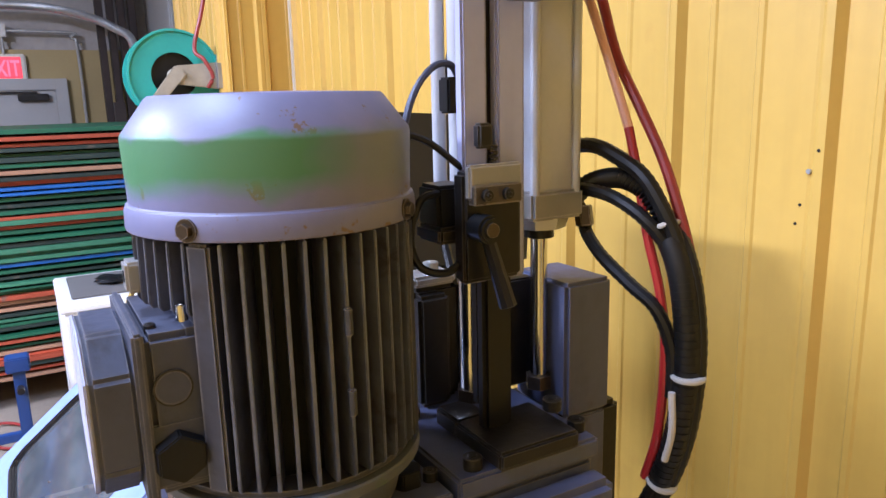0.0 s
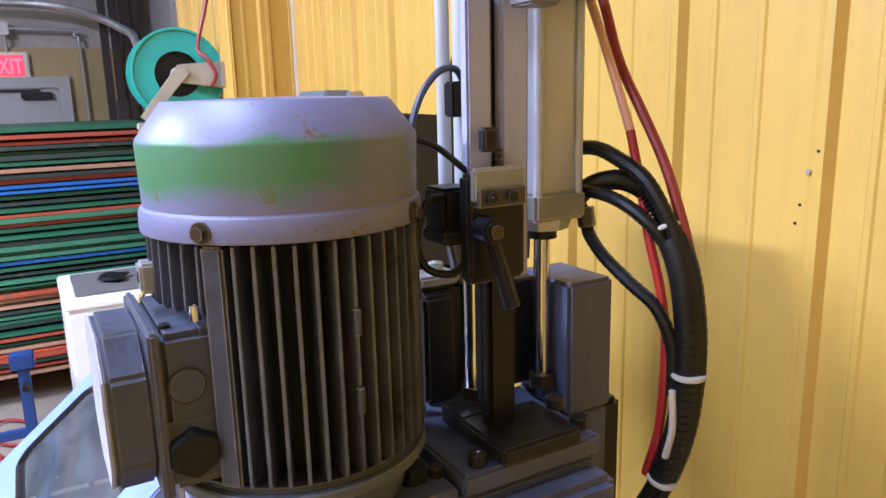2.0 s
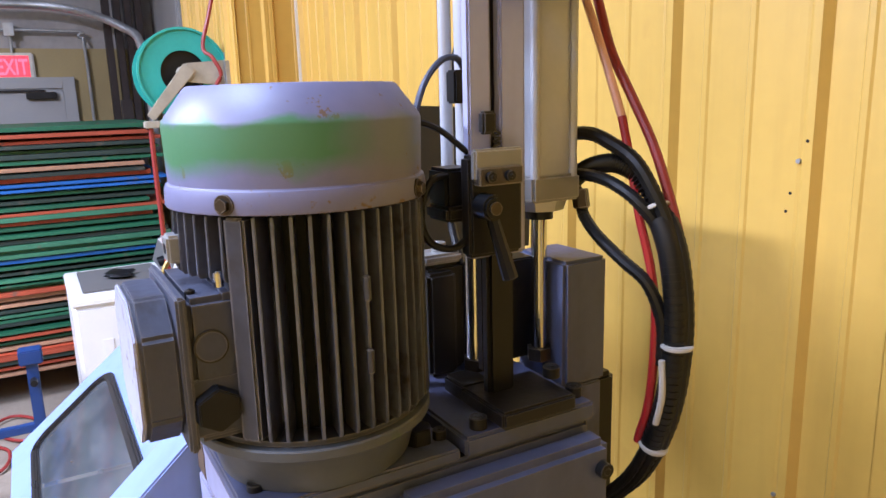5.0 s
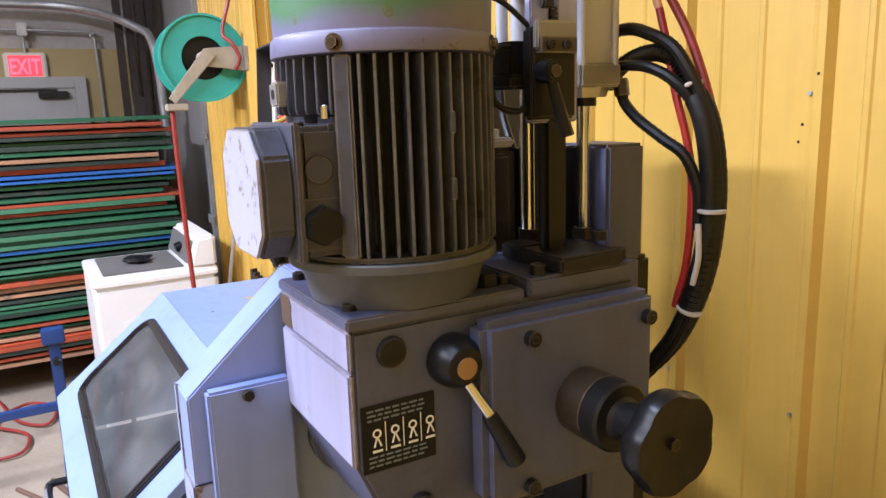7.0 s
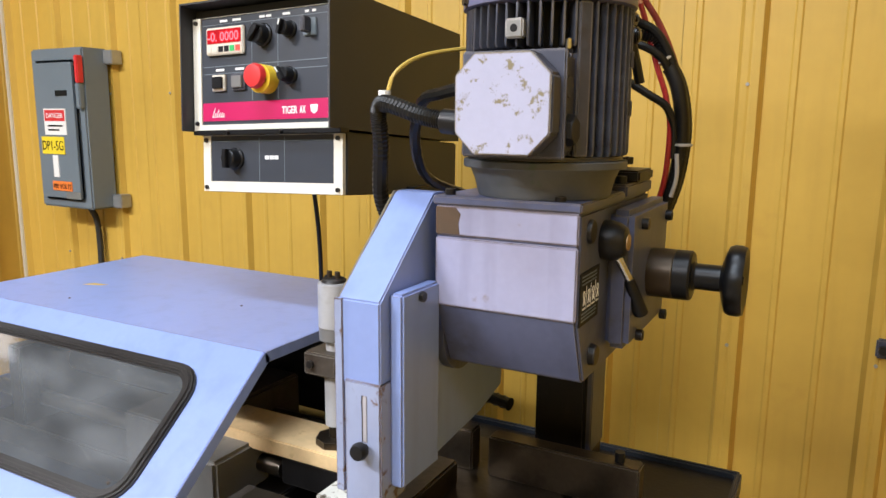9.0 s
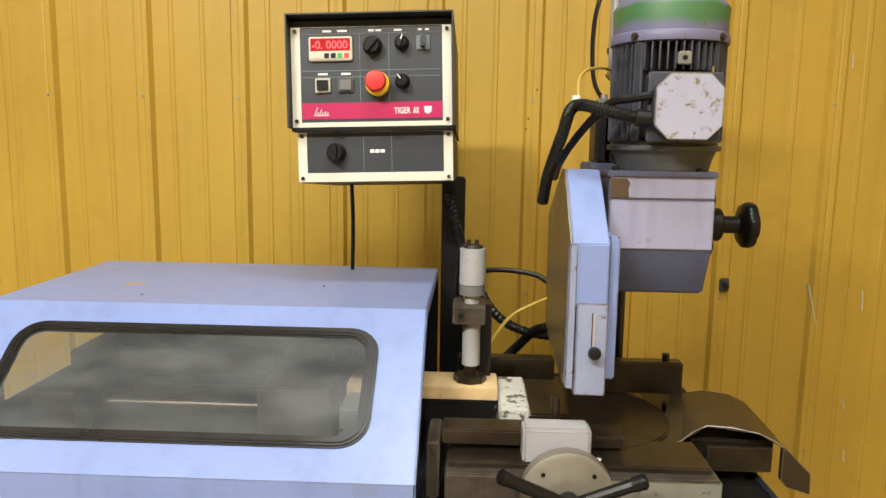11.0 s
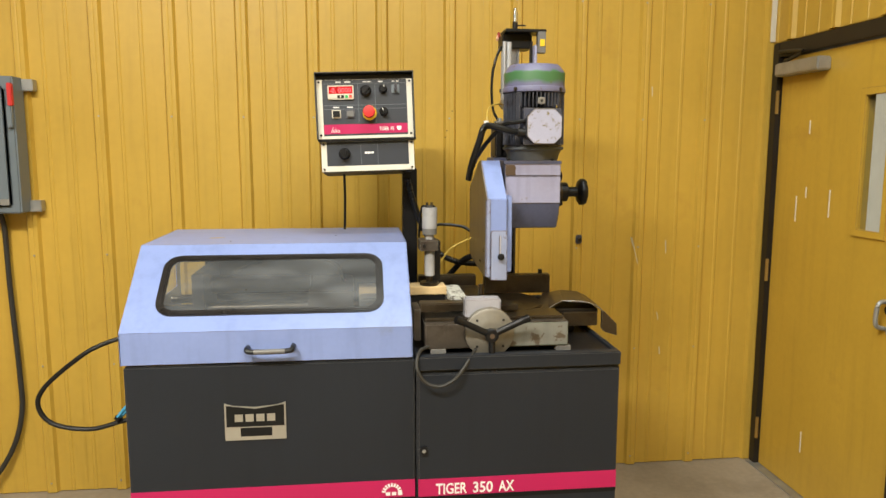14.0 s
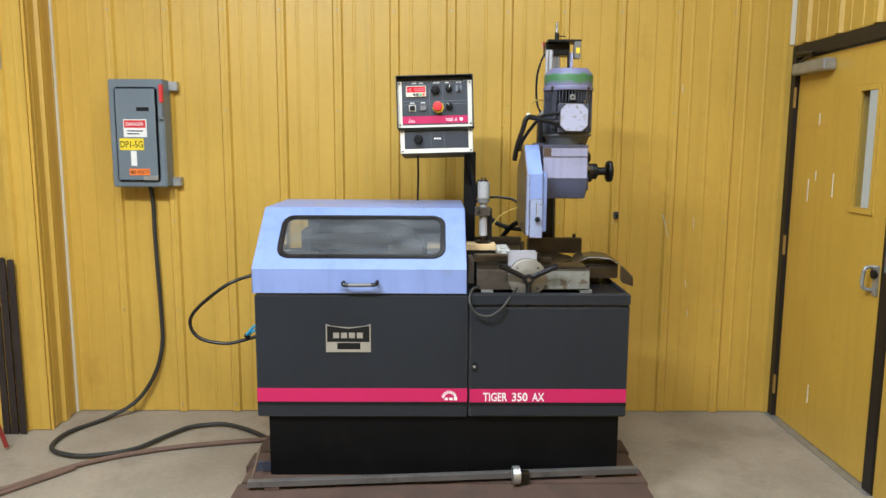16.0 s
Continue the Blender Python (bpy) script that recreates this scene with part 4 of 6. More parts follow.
# brand device reduced to a toothed ring and a bar
mark = bmesh.new()
for k in range(9):
    a = radians(10 + k * 20)
    c = Vector((1.045 + 0.026 * math.cos(a), CF - 0.0022, 0.538 + 0.026 * math.sin(a)))
    bmesh.ops.create_cube(mark, size=1, matrix=Matrix.Translation(c) @ Matrix.Rotation(-a, 4, "Y") @ Matrix.Diagonal((0.012, 0.001, 0.006, 1)))
for k in range(3):
    box(1.026 + k * 0.019, 1.040 + k * 0.019, CF - 0.0027, CF - 0.0017, 0.529, 0.540, bm=mark)
part("maker_device", mark, M_WHITE, cab)
badge = part("badge", prism([(0.542, 0.733), (0.724, 0.733), (0.724, 0.850), (0.70, 0.842), (0.633, 0.836), (0.566, 0.842), (0.542, 0.850)], "y", CF - 0.004, CF - 0.0005), M_BADGE, cab, "silver maker's badge with a black field")
part("badge_field", prism([(0.547, 0.776), (0.719, 0.776), (0.719, 0.843), (0.633, 0.831), (0.547, 0.843)], "y", CF - 0.0052, CF - 0.0035), M_PRINT, badge)
for k in range(4):
    part("badge_bar", box(0.572 + k * 0.032, 0.596 + k * 0.032, CF - 0.0062, CF - 0.005, 0.792, 0.815), M_BADGE, badge)
part("badge_bar", box(0.588, 0.682, CF - 0.0050, CF - 0.0038, 0.745, 0.772), M_PRINT, badge)

# ---- bar feed hood ----
hood = thing("feed_hood", (0.68, -0.9, 0.972), "light blue sheet-steel feeder hood with a framed window", "machine guard")
HX0, HX1 = 0.248, 1.112
HZ0, HZ1, HZ2 = 0.976, 1.074, 1.300
HYF, HYT, HYB = -1.272, -1.0, -0.525
part("apron", box(HX0, HX1, HYF, HYF + 0.003, HZ0, HZ1), M_HOOD, hood, bevel=0.001)
SL = Vector((0, HYT - HYF, HZ2 - HZ1))
SN = Vector((0, -(HZ2 - HZ1), HYT - HYF)).normalized()


def on_slope(u, v, d):
    return Vector((u, HYF, HZ1)) + SL * v + SN * d


def to_v(z):
    return (z - HZ1) / (HZ2 - HZ1)


LEN = SL.length


def slope_outline(x0, x1, v0, v1, r):
    return [(u, w / LEN) for u, w in rounded(x0, x1, v0 * LEN, v1 * LEN, r)]


part("window_panel", frame_bm(slope_outline(HX0, HX1, 0, 1, 0.001), slope_outline(0.345, 1.018, 0.19, 0.83, 0.045), on_slope, -0.003, 0.0), M_HOOD, hood)
gasket = part("window_gasket", frame_bm(slope_outline(0.335, 1.028, 0.165, 0.855, 0.055), slope_outline(0.358, 1.005, 0.225, 0.795, 0.035), on_slope, -0.006, 0.007), M_RUBBER, hood, "black rubber window gasket", 0.003)
part("gasket_bead", frame_bm(slope_outline(0.343, 1.020, 0.185, 0.835, 0.048), slope_outline(0.350, 1.013, 0.205, 0.815, 0.042), on_slope, 0.0065, 0.0095), M_RUBBER, hood, "raised locking bead of the gasket", 0.001)
gp = bmesh.new()
gv = [gp.verts.new(on_slope(u, v, 0.001)) for u, v in slope_outline(0.350, 1.013, 0.205, 0.815, 0.04)]
gp.faces.new(gv)
wp = part("window_pane", gp, M_GLASS, hood, "dusty scratched clear window")
wp.visible_shadow = False
if wp.data.polygons[0].normal.z < 0:
    wp.data.flip_normals()
part("top", box(HX0, HX1, HYT, HYB, HZ2 - 0.003, HZ2), M_HOOD, hood, bevel=0.001)
part("end_panel", prism([(HYF, HZ0), (HYF, HZ1), (HYT, HZ2 - 0.002), (-0.985, HZ2 - 0.002), (-0.985, 1.085), (-0.58, 1.085), (-0.58, HZ2 - 0.002), (HYB, HZ2 - 0.002), (HYB, HZ0)], "x", HX0, HX0 + 0.003), M_HOOD, hood, "light blue end sheet with the bar entry cut out")
part("back", box(HX0 + 0.10, HX1, HYB - 0.003, HYB, HZ0, HZ2 - 0.003), M_BOXGREY, hood)
for a, b in (((HYF, HZ0), (HYF, HZ1)), ((HYF, HZ1), (HYT, HZ2)), ((HYT, HZ2), (HYB, HZ2))):
    va, vb = Vector((0, *a)), Vector((0, *b))
    nn = Vector((0, vb.z - va.z, -(vb.y - va.y))).normalized()
    q = [va, vb, vb + nn * 0.018, va + nn * 0.018]
    part("end_flange", prism([(p.y, p.z) for p in q], "x", HX1 - 0.003, HX1 + 0.0005), M_HOOD, hood)
handle = part("handle", tube([(0.618, HYF, 1.022), (0.618, HYF - 0.028, 1.022), (0.628, HYF - 0.036, 1.018), (0.688, HYF - 0.037, 1.017), (0.742, HYF - 0.036, 1.019), (0.752, HYF - 0.028, 1.024), (0.752, HYF, 1.024)], 0.008, 10, 5), M_BLACK, hood, "black handle with its highlight painted as a grey bar")
# grey bar draws the highlight along the black handle
part("grip", cyl((0.64, HYF - 0.039, 1.0175), (0.73, HYF - 0.039, 1.0185), 0.0072, n=14), M_APPGREY, handle)
for x0, y0 in ((0.52, -0.93), (0.87, -0.80), (0.60, -1.15), (0.98, -1.2)):
    zz = HZ2 if y0 > HYT else HZ1 + (HZ2 - HZ1) * (y0 - HYF) / (HYT - HYF)
    part("chip", cyl((x0, y0, zz - 0.002), (x0, y0 - 0.0008, zz + 0.0012), 0.0026, n=7), M_RUST, hood)
part("paint_scar", prism([(0.43, -0.835), (0.47, -0.82), (0.48, -0.81), (0.44, -0.815)], "z", HZ2 - 0.001, HZ2 + 0.0008), M_WIREY, hood)

feeder = thing("bar_feeder", (0.7, -0.85, 0.972), "grimy steel bar feeder carriage inside the hood", "bar feeder")
part("bed", box(0.30, 1.10, -1.0, -0.70, 0.973, 1.03), M_DARKSTEEL, feeder, bevel=0.004)
part("rail", cyl((0.28, -0.95, 1.075), (1.10, -0.95, 1.075), 0.016, n=14), M_STEEL, feeder)
part("rail", cyl((0.28, -0.78, 1.075), (1.10, -0.78, 1.075), 0.016, n=14), M_STEEL, feeder)
part("carriage", box(0.78, 0.93, -1.02, -0.70, 1.03, 1.14), M_VISE, feeder, bevel=0.006)
part("carriage", box(0.95, 1.05, -1.06, -0.93, 1.035, 1.12), M_ALUCAST, feeder, bevel=0.006)
part("cylinder", cyl((0.40, -0.86, 1.14), (0.78, -0.86, 1.14), 0.03, n=20), M_ALU, feeder)
part("bracket", box(0.40, 0.44, -1.0, -0.72, 1.03, 1.20), M_DARKSTEEL, feeder, bevel=0.004)
part("hose", tube([(0.5, -0.8, 1.17), (0.65, -0.74, 1.22), (0.85, -0.76, 1.2), (0.9, -0.85, 1.14)], 0.007, 8, 6), M_HOSE, feeder)

air = thing("air_line", (0.0, -1.0, 0.9), "black air hose looping from a brass fitting into the cabinet", "hose")
part("fitting", cyl((0.247, -1.06, 1.018), (0.200, -1.065, 1.012), 0.008, n=10), M_BRASS, air)
part("hose", tube([(0.202, -1.065, 1.013), (0.130, -1.07, 0.990), (0.064, -1.08, 0.954), (-0.045, -1.08, 0.862), (-0.072, -1.08, 0.797), (-0.03, -1.08, 0.736), (0.079, -1.08, 0.714), (0.177, -1.08, 0.735), (0.256, -1.08, 0.76)], 0.0075, 10, 8), M_HOSE, air)
for k in range(2):
    part("blue_tube", tube([(0.17, -1.08 - k * 0.01, 0.748 + k * 0.004), (0.21, -1.09, 0.775 + k * 0.02), (0.26, -1.09, 0.775 + k * 0.035)], 0.006, 8, 6), M_BLUETUBE, air, "short light blue air tube")
part("tie", cyl((0.17, -1.085, 0.743), (0.176, -1.085, 0.753), 0.013, n=10), M_BLACK, air)

# ---- control panel ----
PX0, PX1 = 0.816, 1.152
panel = thing("control_panel", (0.984, -0.65, 1.53), "charcoal saw control panel with display, knobs and red stop button", "control panel")
part("upper_box", box(PX0, PX1, -0.85, -0.43, 1.640, 1.862), M_BOXGREY, panel, bevel=0.003)
part("visor", prism([(PX0 - 0.003, 1.640), (PX0 - 0.003, 1.869), (PX1 + 0.003, 1.869), (PX1 + 0.003, 1.640), (PX1, 1.640), (PX1, 1.866), (PX0, 1.866), (PX0, 1.640)], "y", -0.885, -0.425), M_BOXGREY, panel, "thin folded visor")
part("lower_box", box(PX0 + 0.006, PX1, -0.835, -0.43, 1.528, 1.636), M_BOXGREY, panel, bevel=0.003)
part("frame", frame_bm(rect(PX0 + 0.002, PX1 - 0.002, 1.642, 1.846), rect(PX0 + 0.021, PX1 - 0.021, 1.652, 1.8455), lambda u, v, d: (u, d, v), -0.858, -0.849), M_FRAME, panel, "cream metal frame", 0.0008)
part("face", box(PX0 + 0.021, PX1 - 0.021, -0.855, -0.848, 1.652, 1.846), M_FACE, panel, "slate blue control film")
part("frame", frame_bm(rect(PX0 + 0.008, PX1 - 0.002, 1.529, 1.633), rect(PX0 + 0.027, PX1 - 0.021, 1.548, 1.6325), lambda u, v, d: (u, d, v), -0.843, -0.834), M_FRAME, panel, "cream metal frame", 0.0008)
part("face", box(PX0 + 0.027, PX1 - 0.021, -0.841, -0.834, 1.548, 1.6325), M_FACE, panel)
FY, LY = -0.855, -0.841
part("magenta_band", box(PX0 + 0.022, PX1 - 0.022, FY - 0.0008, FY, 1.659, 1.692), M_MAGENTA, panel)
writing("TIGER", 0.018, front(1.03, FY - 0.0016, 1.668), M_WHITE, panel, width=0.034, bold=True)
writing("AX", 0.018, front(1.069, FY - 0.0016, 1.668), M_WHITE, panel, width=0.013, bold=True)
script = bmesh.new()
for k, h in enumerate((0.016, 0.007, 0.012, 0.007, 0.008, 0.006)):
    xk = 0.863 + k * 0.0052
    prism([(xk, 1.667), (xk + 0.0016, 1.667), (xk + 0.0016 + h * 0.4, 1.667 + h), (xk + h * 0.4, 1.667 + h)], "y", FY - 0.0016, FY - 0.0006, bm=script)
box(0.862, 0.894, FY - 0.0015, FY - 0.0007, 1.6655, 1.6668, bm=script)
part("device", script, M_WHITE, panel)
part("emblem", prism([(1.092, 1.682), (1.108, 1.682), (1.107, 1.671), (1.10, 1.666), (1.093, 1.671)], "y", FY - 0.0016, FY - 0.0006), M_WHITE, panel)
for x0, x1, z0, z1 in ((PX0 + 0.025, PX1 - 0.025, 1.757, 1.7584), (PX0 + 0.025, PX1 - 0.025, 1.744, 1.7452), (0.960, 0.9612, 1.694, 1.83), (1.020, 1.0212, 1.694, 1.83), (PX0 + 0.025, PX1 - 0.025, 1.832, 1.833)):
    part("print_line", box(x0, x1, FY - 0.0007, FY, z0, z1), M_GREYBOX, panel)
for x0, x1, z0, z1 in ((0.962, 0.9632, 1.55, 1.628), (1.021, 1.0222, 1.55, 1.628), (PX0 + 0.03, PX1 - 0.024, 1.622, 1.623)):
    part("print_line", box(x0, x1, LY - 0.0007, LY, z0, z1), M_GREYBOX, panel)
disp = part("display", box(0.856, 0.946, FY - 0.008, FY, 1.777, 1.826), M_BEIGE, panel, "cream digital readout with red digits", 0.002)
part("window", box(0.860, 0.942, FY - 0.0088, FY - 0.0078, 1.797, 1.822), M_LEDBACK, disp)
writing("-0. 0000", 0.023, front(0.863, FY - 0.0096, 1.801), M_LED, disp, width=0.074)
for k in range(6):
    part("key", box(0.861 + k * 0.0137, 0.871 + k * 0.0137, FY - 0.0095, FY - 0.0078, 1.782, 1.792), (M_BEIGE, M_BEIGE, M_BLACK, M_BLACK, M_LAMPGREEN, M_LAMPRED)[k], disp)


def knob(xk, zk, r, y, turn, tip=True):
    k = part("knob", spin([(r * 1.15, 0), (r * 1.15, -0.004), (r, -0.006), (r * 0.92, -0.022), (r * 0.8, -0.024)][::-1], (xk, y, zk), 28, "y"), M_BLACK, panel, "black rotary knob")
    bm = bmesh.new()
    bmesh.ops.create_cube(bm, size=1, matrix=Matrix.Translation((xk, y - 0.026, zk)) @ Matrix.Rotation(radians(turn), 4, "Y") @ Matrix.Diagonal((r * 0.5, 0.012, r * 1.9, 1)))
    part("grip", bm, M_BLACK, k, bevel=0.001)
    if tip:
        bm = bmesh.new()
        bmesh.ops.create_cube(bm, size=1, matrix=Matrix.Translation((xk, y - 0.0325, zk)) @ Matrix.Rotation(radians(turn), 4, "Y") @ Matrix.Translation((0, 0, r * 0.55)) @ Matrix.Diagonal((r * 0.16, 0.002, r * 0.8, 1)))
        part("pointer", bm, M_WHITE, k)
    return k


knob(0.988, 1.806, 0.0175, FY, 40, False)
knob(1.048, 1.811, 0.013, FY, 20)
knob(1.048, 1.733, 0.0135, FY, -35)
knob(0.905, 1.590, 0.018, LY, 0, False)
sel = part("selector", box(1.078, 1.106, FY - 0.004, FY, 1.797, 1.826), M_GREYBOX, panel, "grey key selector plate", 0.001)
part("toggle", box(1.087, 1.097, FY - 0.024, FY - 0.004, 1.80, 1.826), M_TBOX, sel, bevel=0.002)
for xk in (0.883, 0.931):
    b = part("push_button", box(xk - 0.0155, xk + 0.0155, FY - 0.006, FY, 1.713, 1.742), M_BEIGE if xk < 0.9 else M_TBOX, panel, "square push button in a metal bezel", 0.001)
    part("cap", box(xk - 0.012, xk + 0.012, FY - 0.011, FY - 0.0055, 1.717, 1.738), M_BLACK if xk < 0.9 else M_APPGREY, b, bevel=0.001)
est = part("stop_button", spin([(0.012, -0.04), (0.019, -0.039), (0.0215, -0.034), (0.0215, -0.028), (0.017, -0.024), (0.012, -0.02), (0.012, 0)], (0.996, FY, 1.731), 32, "y"), M_RED, panel, "red mushroom emergency stop button")
part("yellow_collar", cyl((0.998, FY, 1.728), (0.998, FY - 0.024, 1.7275), 0.0245, n=32), M_YEL, est, "yellow collar")
for xk, w in ((0.893, 0.018), (0.925, 0.02), (0.985, 0.012), (1.0, 0.012), (1.04, 0.016), (1.085, 0.008), (1.10, 0.008)):
    part("print_mark", box(xk - w / 2, xk + w / 2, FY - 0.0007, FY, 1.836, 1.840), M_WHITE, panel)
for xk, w in ((0.883, 0.02), (0.931, 0.02), (0.994, 0.016)):
    part("print_mark", box(xk - w / 2, xk + w / 2, FY - 0.0007, FY, 1.749, 1.753), M_WHITE, panel)
for k in range(3):
    part("print_mark", box(0.976 + k * 0.011, 0.985 + k * 0.011, LY - 0.0007, LY, 1.589, 1.596), M_WHITE, panel)
for xk in (PX0 + 0.011, PX1 - 0.011):
    for zk in (1.838, 1.655):
        part("screw", cyl((xk, -0.857, zk), (xk, -0.862, zk), 0.004, n=10), M_DARKSTEEL, panel)
for xk in (PX0 + 0.017, PX1 - 0.011):
    for zk in (1.625, 1.537):
        part("screw", cyl((xk, -0.842, zk), (xk, -0.847, zk), 0.004, n=10), M_DARKSTEEL, panel)
part("hinge_strip", box(PX0, PX1 + 0.006, -0.86, -0.835, 1.6335, 1.642), M_BLACK, panel, bevel=0.001)
for xk in (0.905, 1.03):
    part("latch", cyl((xk, -0.858, 1.638), (xk, -0.868, 1.636), 0.005, n=10), M_DARKSTEEL, panel)
panel.location = panel.location + Vector((0.004, 0, -0.006))
panel.rotation_euler = (radians(-4), radians(-1.8), 0)
pcol = thing("panel_post", (1.15, -0.6, 0.97), "black square steel post carrying the control panel", "post")
part("post", box(1.122, 1.178, -0.64, -0.58, 0.93, 1.54), M_BLACK, pcol, bevel=0.004)
part("conduit", tube([(1.14, -0.65, 1.50), (1.160, -0.66, 1.42), (1.195, -0.66, 1.32), (1.25, -0.68, 1.225), (1.32, -0.70, 1.185), (1.42, -0.72, 1.175)], 0.012, 10, 14, 0.002), M_HOSE, pcol, "black corrugated conduit")
part("cable", tube([(1.18, -0.65, 1.30), (1.25, -0.68, 1.325), (1.34, -0.70, 1.32), (1.38, -0.72, 1.30)], 0.006, 8, 6), M_HOSE, pcol)
part("panel_cable", tube([(0.895, -0.6, 1.53), (0.893, -0.58, 1.43), (0.885, -0.56, 1.30)], 0.005, 8, 5), M_HOSE, panel)

# ---- saw head ----
head = thing("gearbox_unit", (1.54, -0.85, 1.345), "lilac grey cast gearbox unit with levers and handwheel", "gearbox")
GX0, GX1, GY0, GY1 = 1.442, 1.634, -1.037, -0.695
part("gearcase", prism([(GY0 + 0.002, 1.562), (GY0 + 0.002, 1.43), (-0.998, 1.343), (GY1, 1.343), (GY1, 1.562)], "x", GX0, GX1), M_GREYLILAC, head, "grimy grey-lilac gear casing", 0.004)
part("front_cover", box(GX0 + 0.001, GX1 - 0.001, GY0 - 0.002, GY0 + 0.004, 1.431, 1.5215), M_LILAC, head, "light lilac front cover", 0.002)
part("upper_cover", box(GX0 + 0.001, GX1 - 0.001, GY0 - 0.001, GY0 + 0.004, 1.5235, 1.562), M_LILAC, head, bevel=0.002)
part("rust_patch", prism([(GX0 + 0.002, 1.526), (GX0 + 0.036, 1.526), (GX0 + 0.034, 1.54), (GX0 + 0.037, 1.552), (GX0 + 0.03, 1.56), (GX0 + 0.002, 1.56)], "y", GY0 - 0.0017, GY0 - 0.0008), M_RUST, head, "brown rust where paint has flaked")
part("front_lid", box(GX0 - 0.003, GX1 + 0.002, GY0 - 0.002, -0.846, 1.5625, 1.574), M_GREYLILAC, head, "flat grimy lid plate", 0.002)
part("rear_lid", box(GX0 - 0.003, GX1 + 0.003, -0.841, GY1 + 0.004, 1.5625, 1.582), M_GREYLILAC, head, "thicker rear lid plate", 0.003)
side = part("side_plate", box(GX1 - 0.001, 1.666, -0.915, -0.694, 1.368, 1.555), M_GREYLILAC, head, "raised grey side plate", 0.008)
for y, z in ((-0.862, 1.533), (-0.708, 1.528), (-0.864, 1.378), (-0.71, 1.372)):
    bolt((1.666, y, z), "x", 0.008, 0.009, side)
for y, xx in ((-0.819, 1.622), (-0.70, 1.614), (-0.70, 1.47)):
    bolt((xx, y, 1.582), "z", 0.0085, 0.011, head)
bolt((1.607, -0.852, 1.574), "z", 0.0065, 0.009, head)
bolt((1.455, -1.02, 1.574), "z", 0.007, 0.008, head)
bolt((1.604, -1.022, 1.574), "z", 0.007, 0.006, head)
part("hex_plug", cyl((1.60, -0.872, 1.573), (1.60, -0.872, 1.588), 0.0155, 0.0145, n=6), M_BLACK, head, "black hexagonal filler plug", 0.001)
part("round_cap", cyl((GX1 - 0.001, -0.996, 1.537), (GX1 + 0.005, -0.996, 1.537), 0.0155, 0.014, n=28), M_DARKSTEEL, head, "dark press-in cap", 0.001)
part("lower_cap", cyl((GX1 - 0.001, -0.972, 1.375), (GX1 + 0.008, -0.972, 1.375), 0.0145, 0.013, n=28), M_DARKSTEEL, head, "dark drain plug", 0.001)
sel = part("speed_knob", spin([(0.026, 0), (0.0265, 0.008), (0.024, 0.020), (0.018, 0.029), (0.0125, 0.031)], (GX1, -0.934, 1.518), 32, "x"), M_BLACK, head, "round black speed selector with lever")
part("insert", cyl((GX1 + 0.030, -0.934, 1.517), (GX1 + 0.0325, -0.934, 1.517), 0.0105, n=24), M_COPPER, sel, "worn bronze disc")
part("lever_rod", cyl((GX1 + 0.016, -0.926, 1.498), (GX1 + 0.030, -0.908, 1.462), 0.0055, n=12), M_CHROME, sel)
part("lever_grip", cyl((GX1 + 0.028, -0.910, 1.466), (GX1 + 0.042, -0.886, 1.414), 0.0075, 0.0105, n=14), M_BLACK, sel, bevel=0.002)
plate = part("instruction_plate", box(GX1 - 0.0005, GX1 + 0.0015, -1.030, -0.954, 1.424, 1.490), M_PRINT, head, "black instruction plate with white pictograms")
for k in range(4):
    yk = -1.021 + k * 0.0185
    part("pictogram", frame_bm([(yk + 0.006 + 0.0045 * math.cos(a), 1.462 + 0.0045 * math.sin(a)) for a in (2 * math.pi * i / 14 for i in range(14))],
                               [(yk + 0.006 + 0.0028 * math.cos(a), 1.462 + 0.0028 * math.sin(a)) for a in (2 * math.pi * i / 14 for i in range(14))], lambda u, v, d: (d, u, v), GX1 + 0.0014, GX1 + 0.002), M_WHITE, plate)
    for dy, dz in ((-0.003, -0.010), (0.004, -0.010)):
        part("pictogram_leg", cyl((GX1 + 0.0016, yk + 0.006, 1.459), (GX1 + 0.0016, yk + 0.006 + dy, 1.459 + dz), 0.0009, n=6), M_WHITE, plate)
    if k:
        part("rule", box(GX1 + 0.0014, GX1 + 0.002, yk - 0.0042, yk - 0.0034, 1.443, 1.472), M_WHITE, plate)
    part("print_line", box(GX1 + 0.0014, GX1 + 0.002, yk + 0.001, yk + 0.011, 1.4435, 1.4458), M_WHITE, plate)
for z, k0 in ((1.4845, 0), (1.480, 1), (1.4755, 2), (1.439, 1), (1.4345, 3), (1.430, 2)):
    y = -1.024
    for k in range(7):
        w = (0.006, 0.0085, 0.0045, 0.007)[(k + k0) % 4]
        if y + w < -0.958:
            part("print_line", box(GX1 + 0.0014, GX1 + 0.002, y, y + w, z - 0.0009, z + 0.0009), M_GREYBOX, plate)
        y += w + 0.0022
WC = (1.666, -0.797, 1.455)
fw = part("feed_handwheel", spin([(0.035, 0), (0.0355, 0.004), (0.0355, 0.034), (0.034, 0.036)], WC, 36, "x"), M_CHUTE, head, "black lobed feed handwheel on a worn brown collar")
part("hub", spin([(0.032, 0.034), (0.0355, 0.036), (0.0355, 0.056), (0.033, 0.059), (0.022, 0.060), (0.0185, 0.064), (0.0185, 0.098), (0.024, 0.104)], WC, 36, "x"), M_BLACK, fw)
wheel = bmesh.new()
NW = 60
prof = [(0.020, 0.097), (0.040, 0.103), (0.047, 0.106), (0.0495, 0.112), (0.0495, 0.122), (0.047, 0.128), (0.040, 0.127), (0.024, 0.123), (0.012, 0.122), (0.003, 0.122)]
rings = []
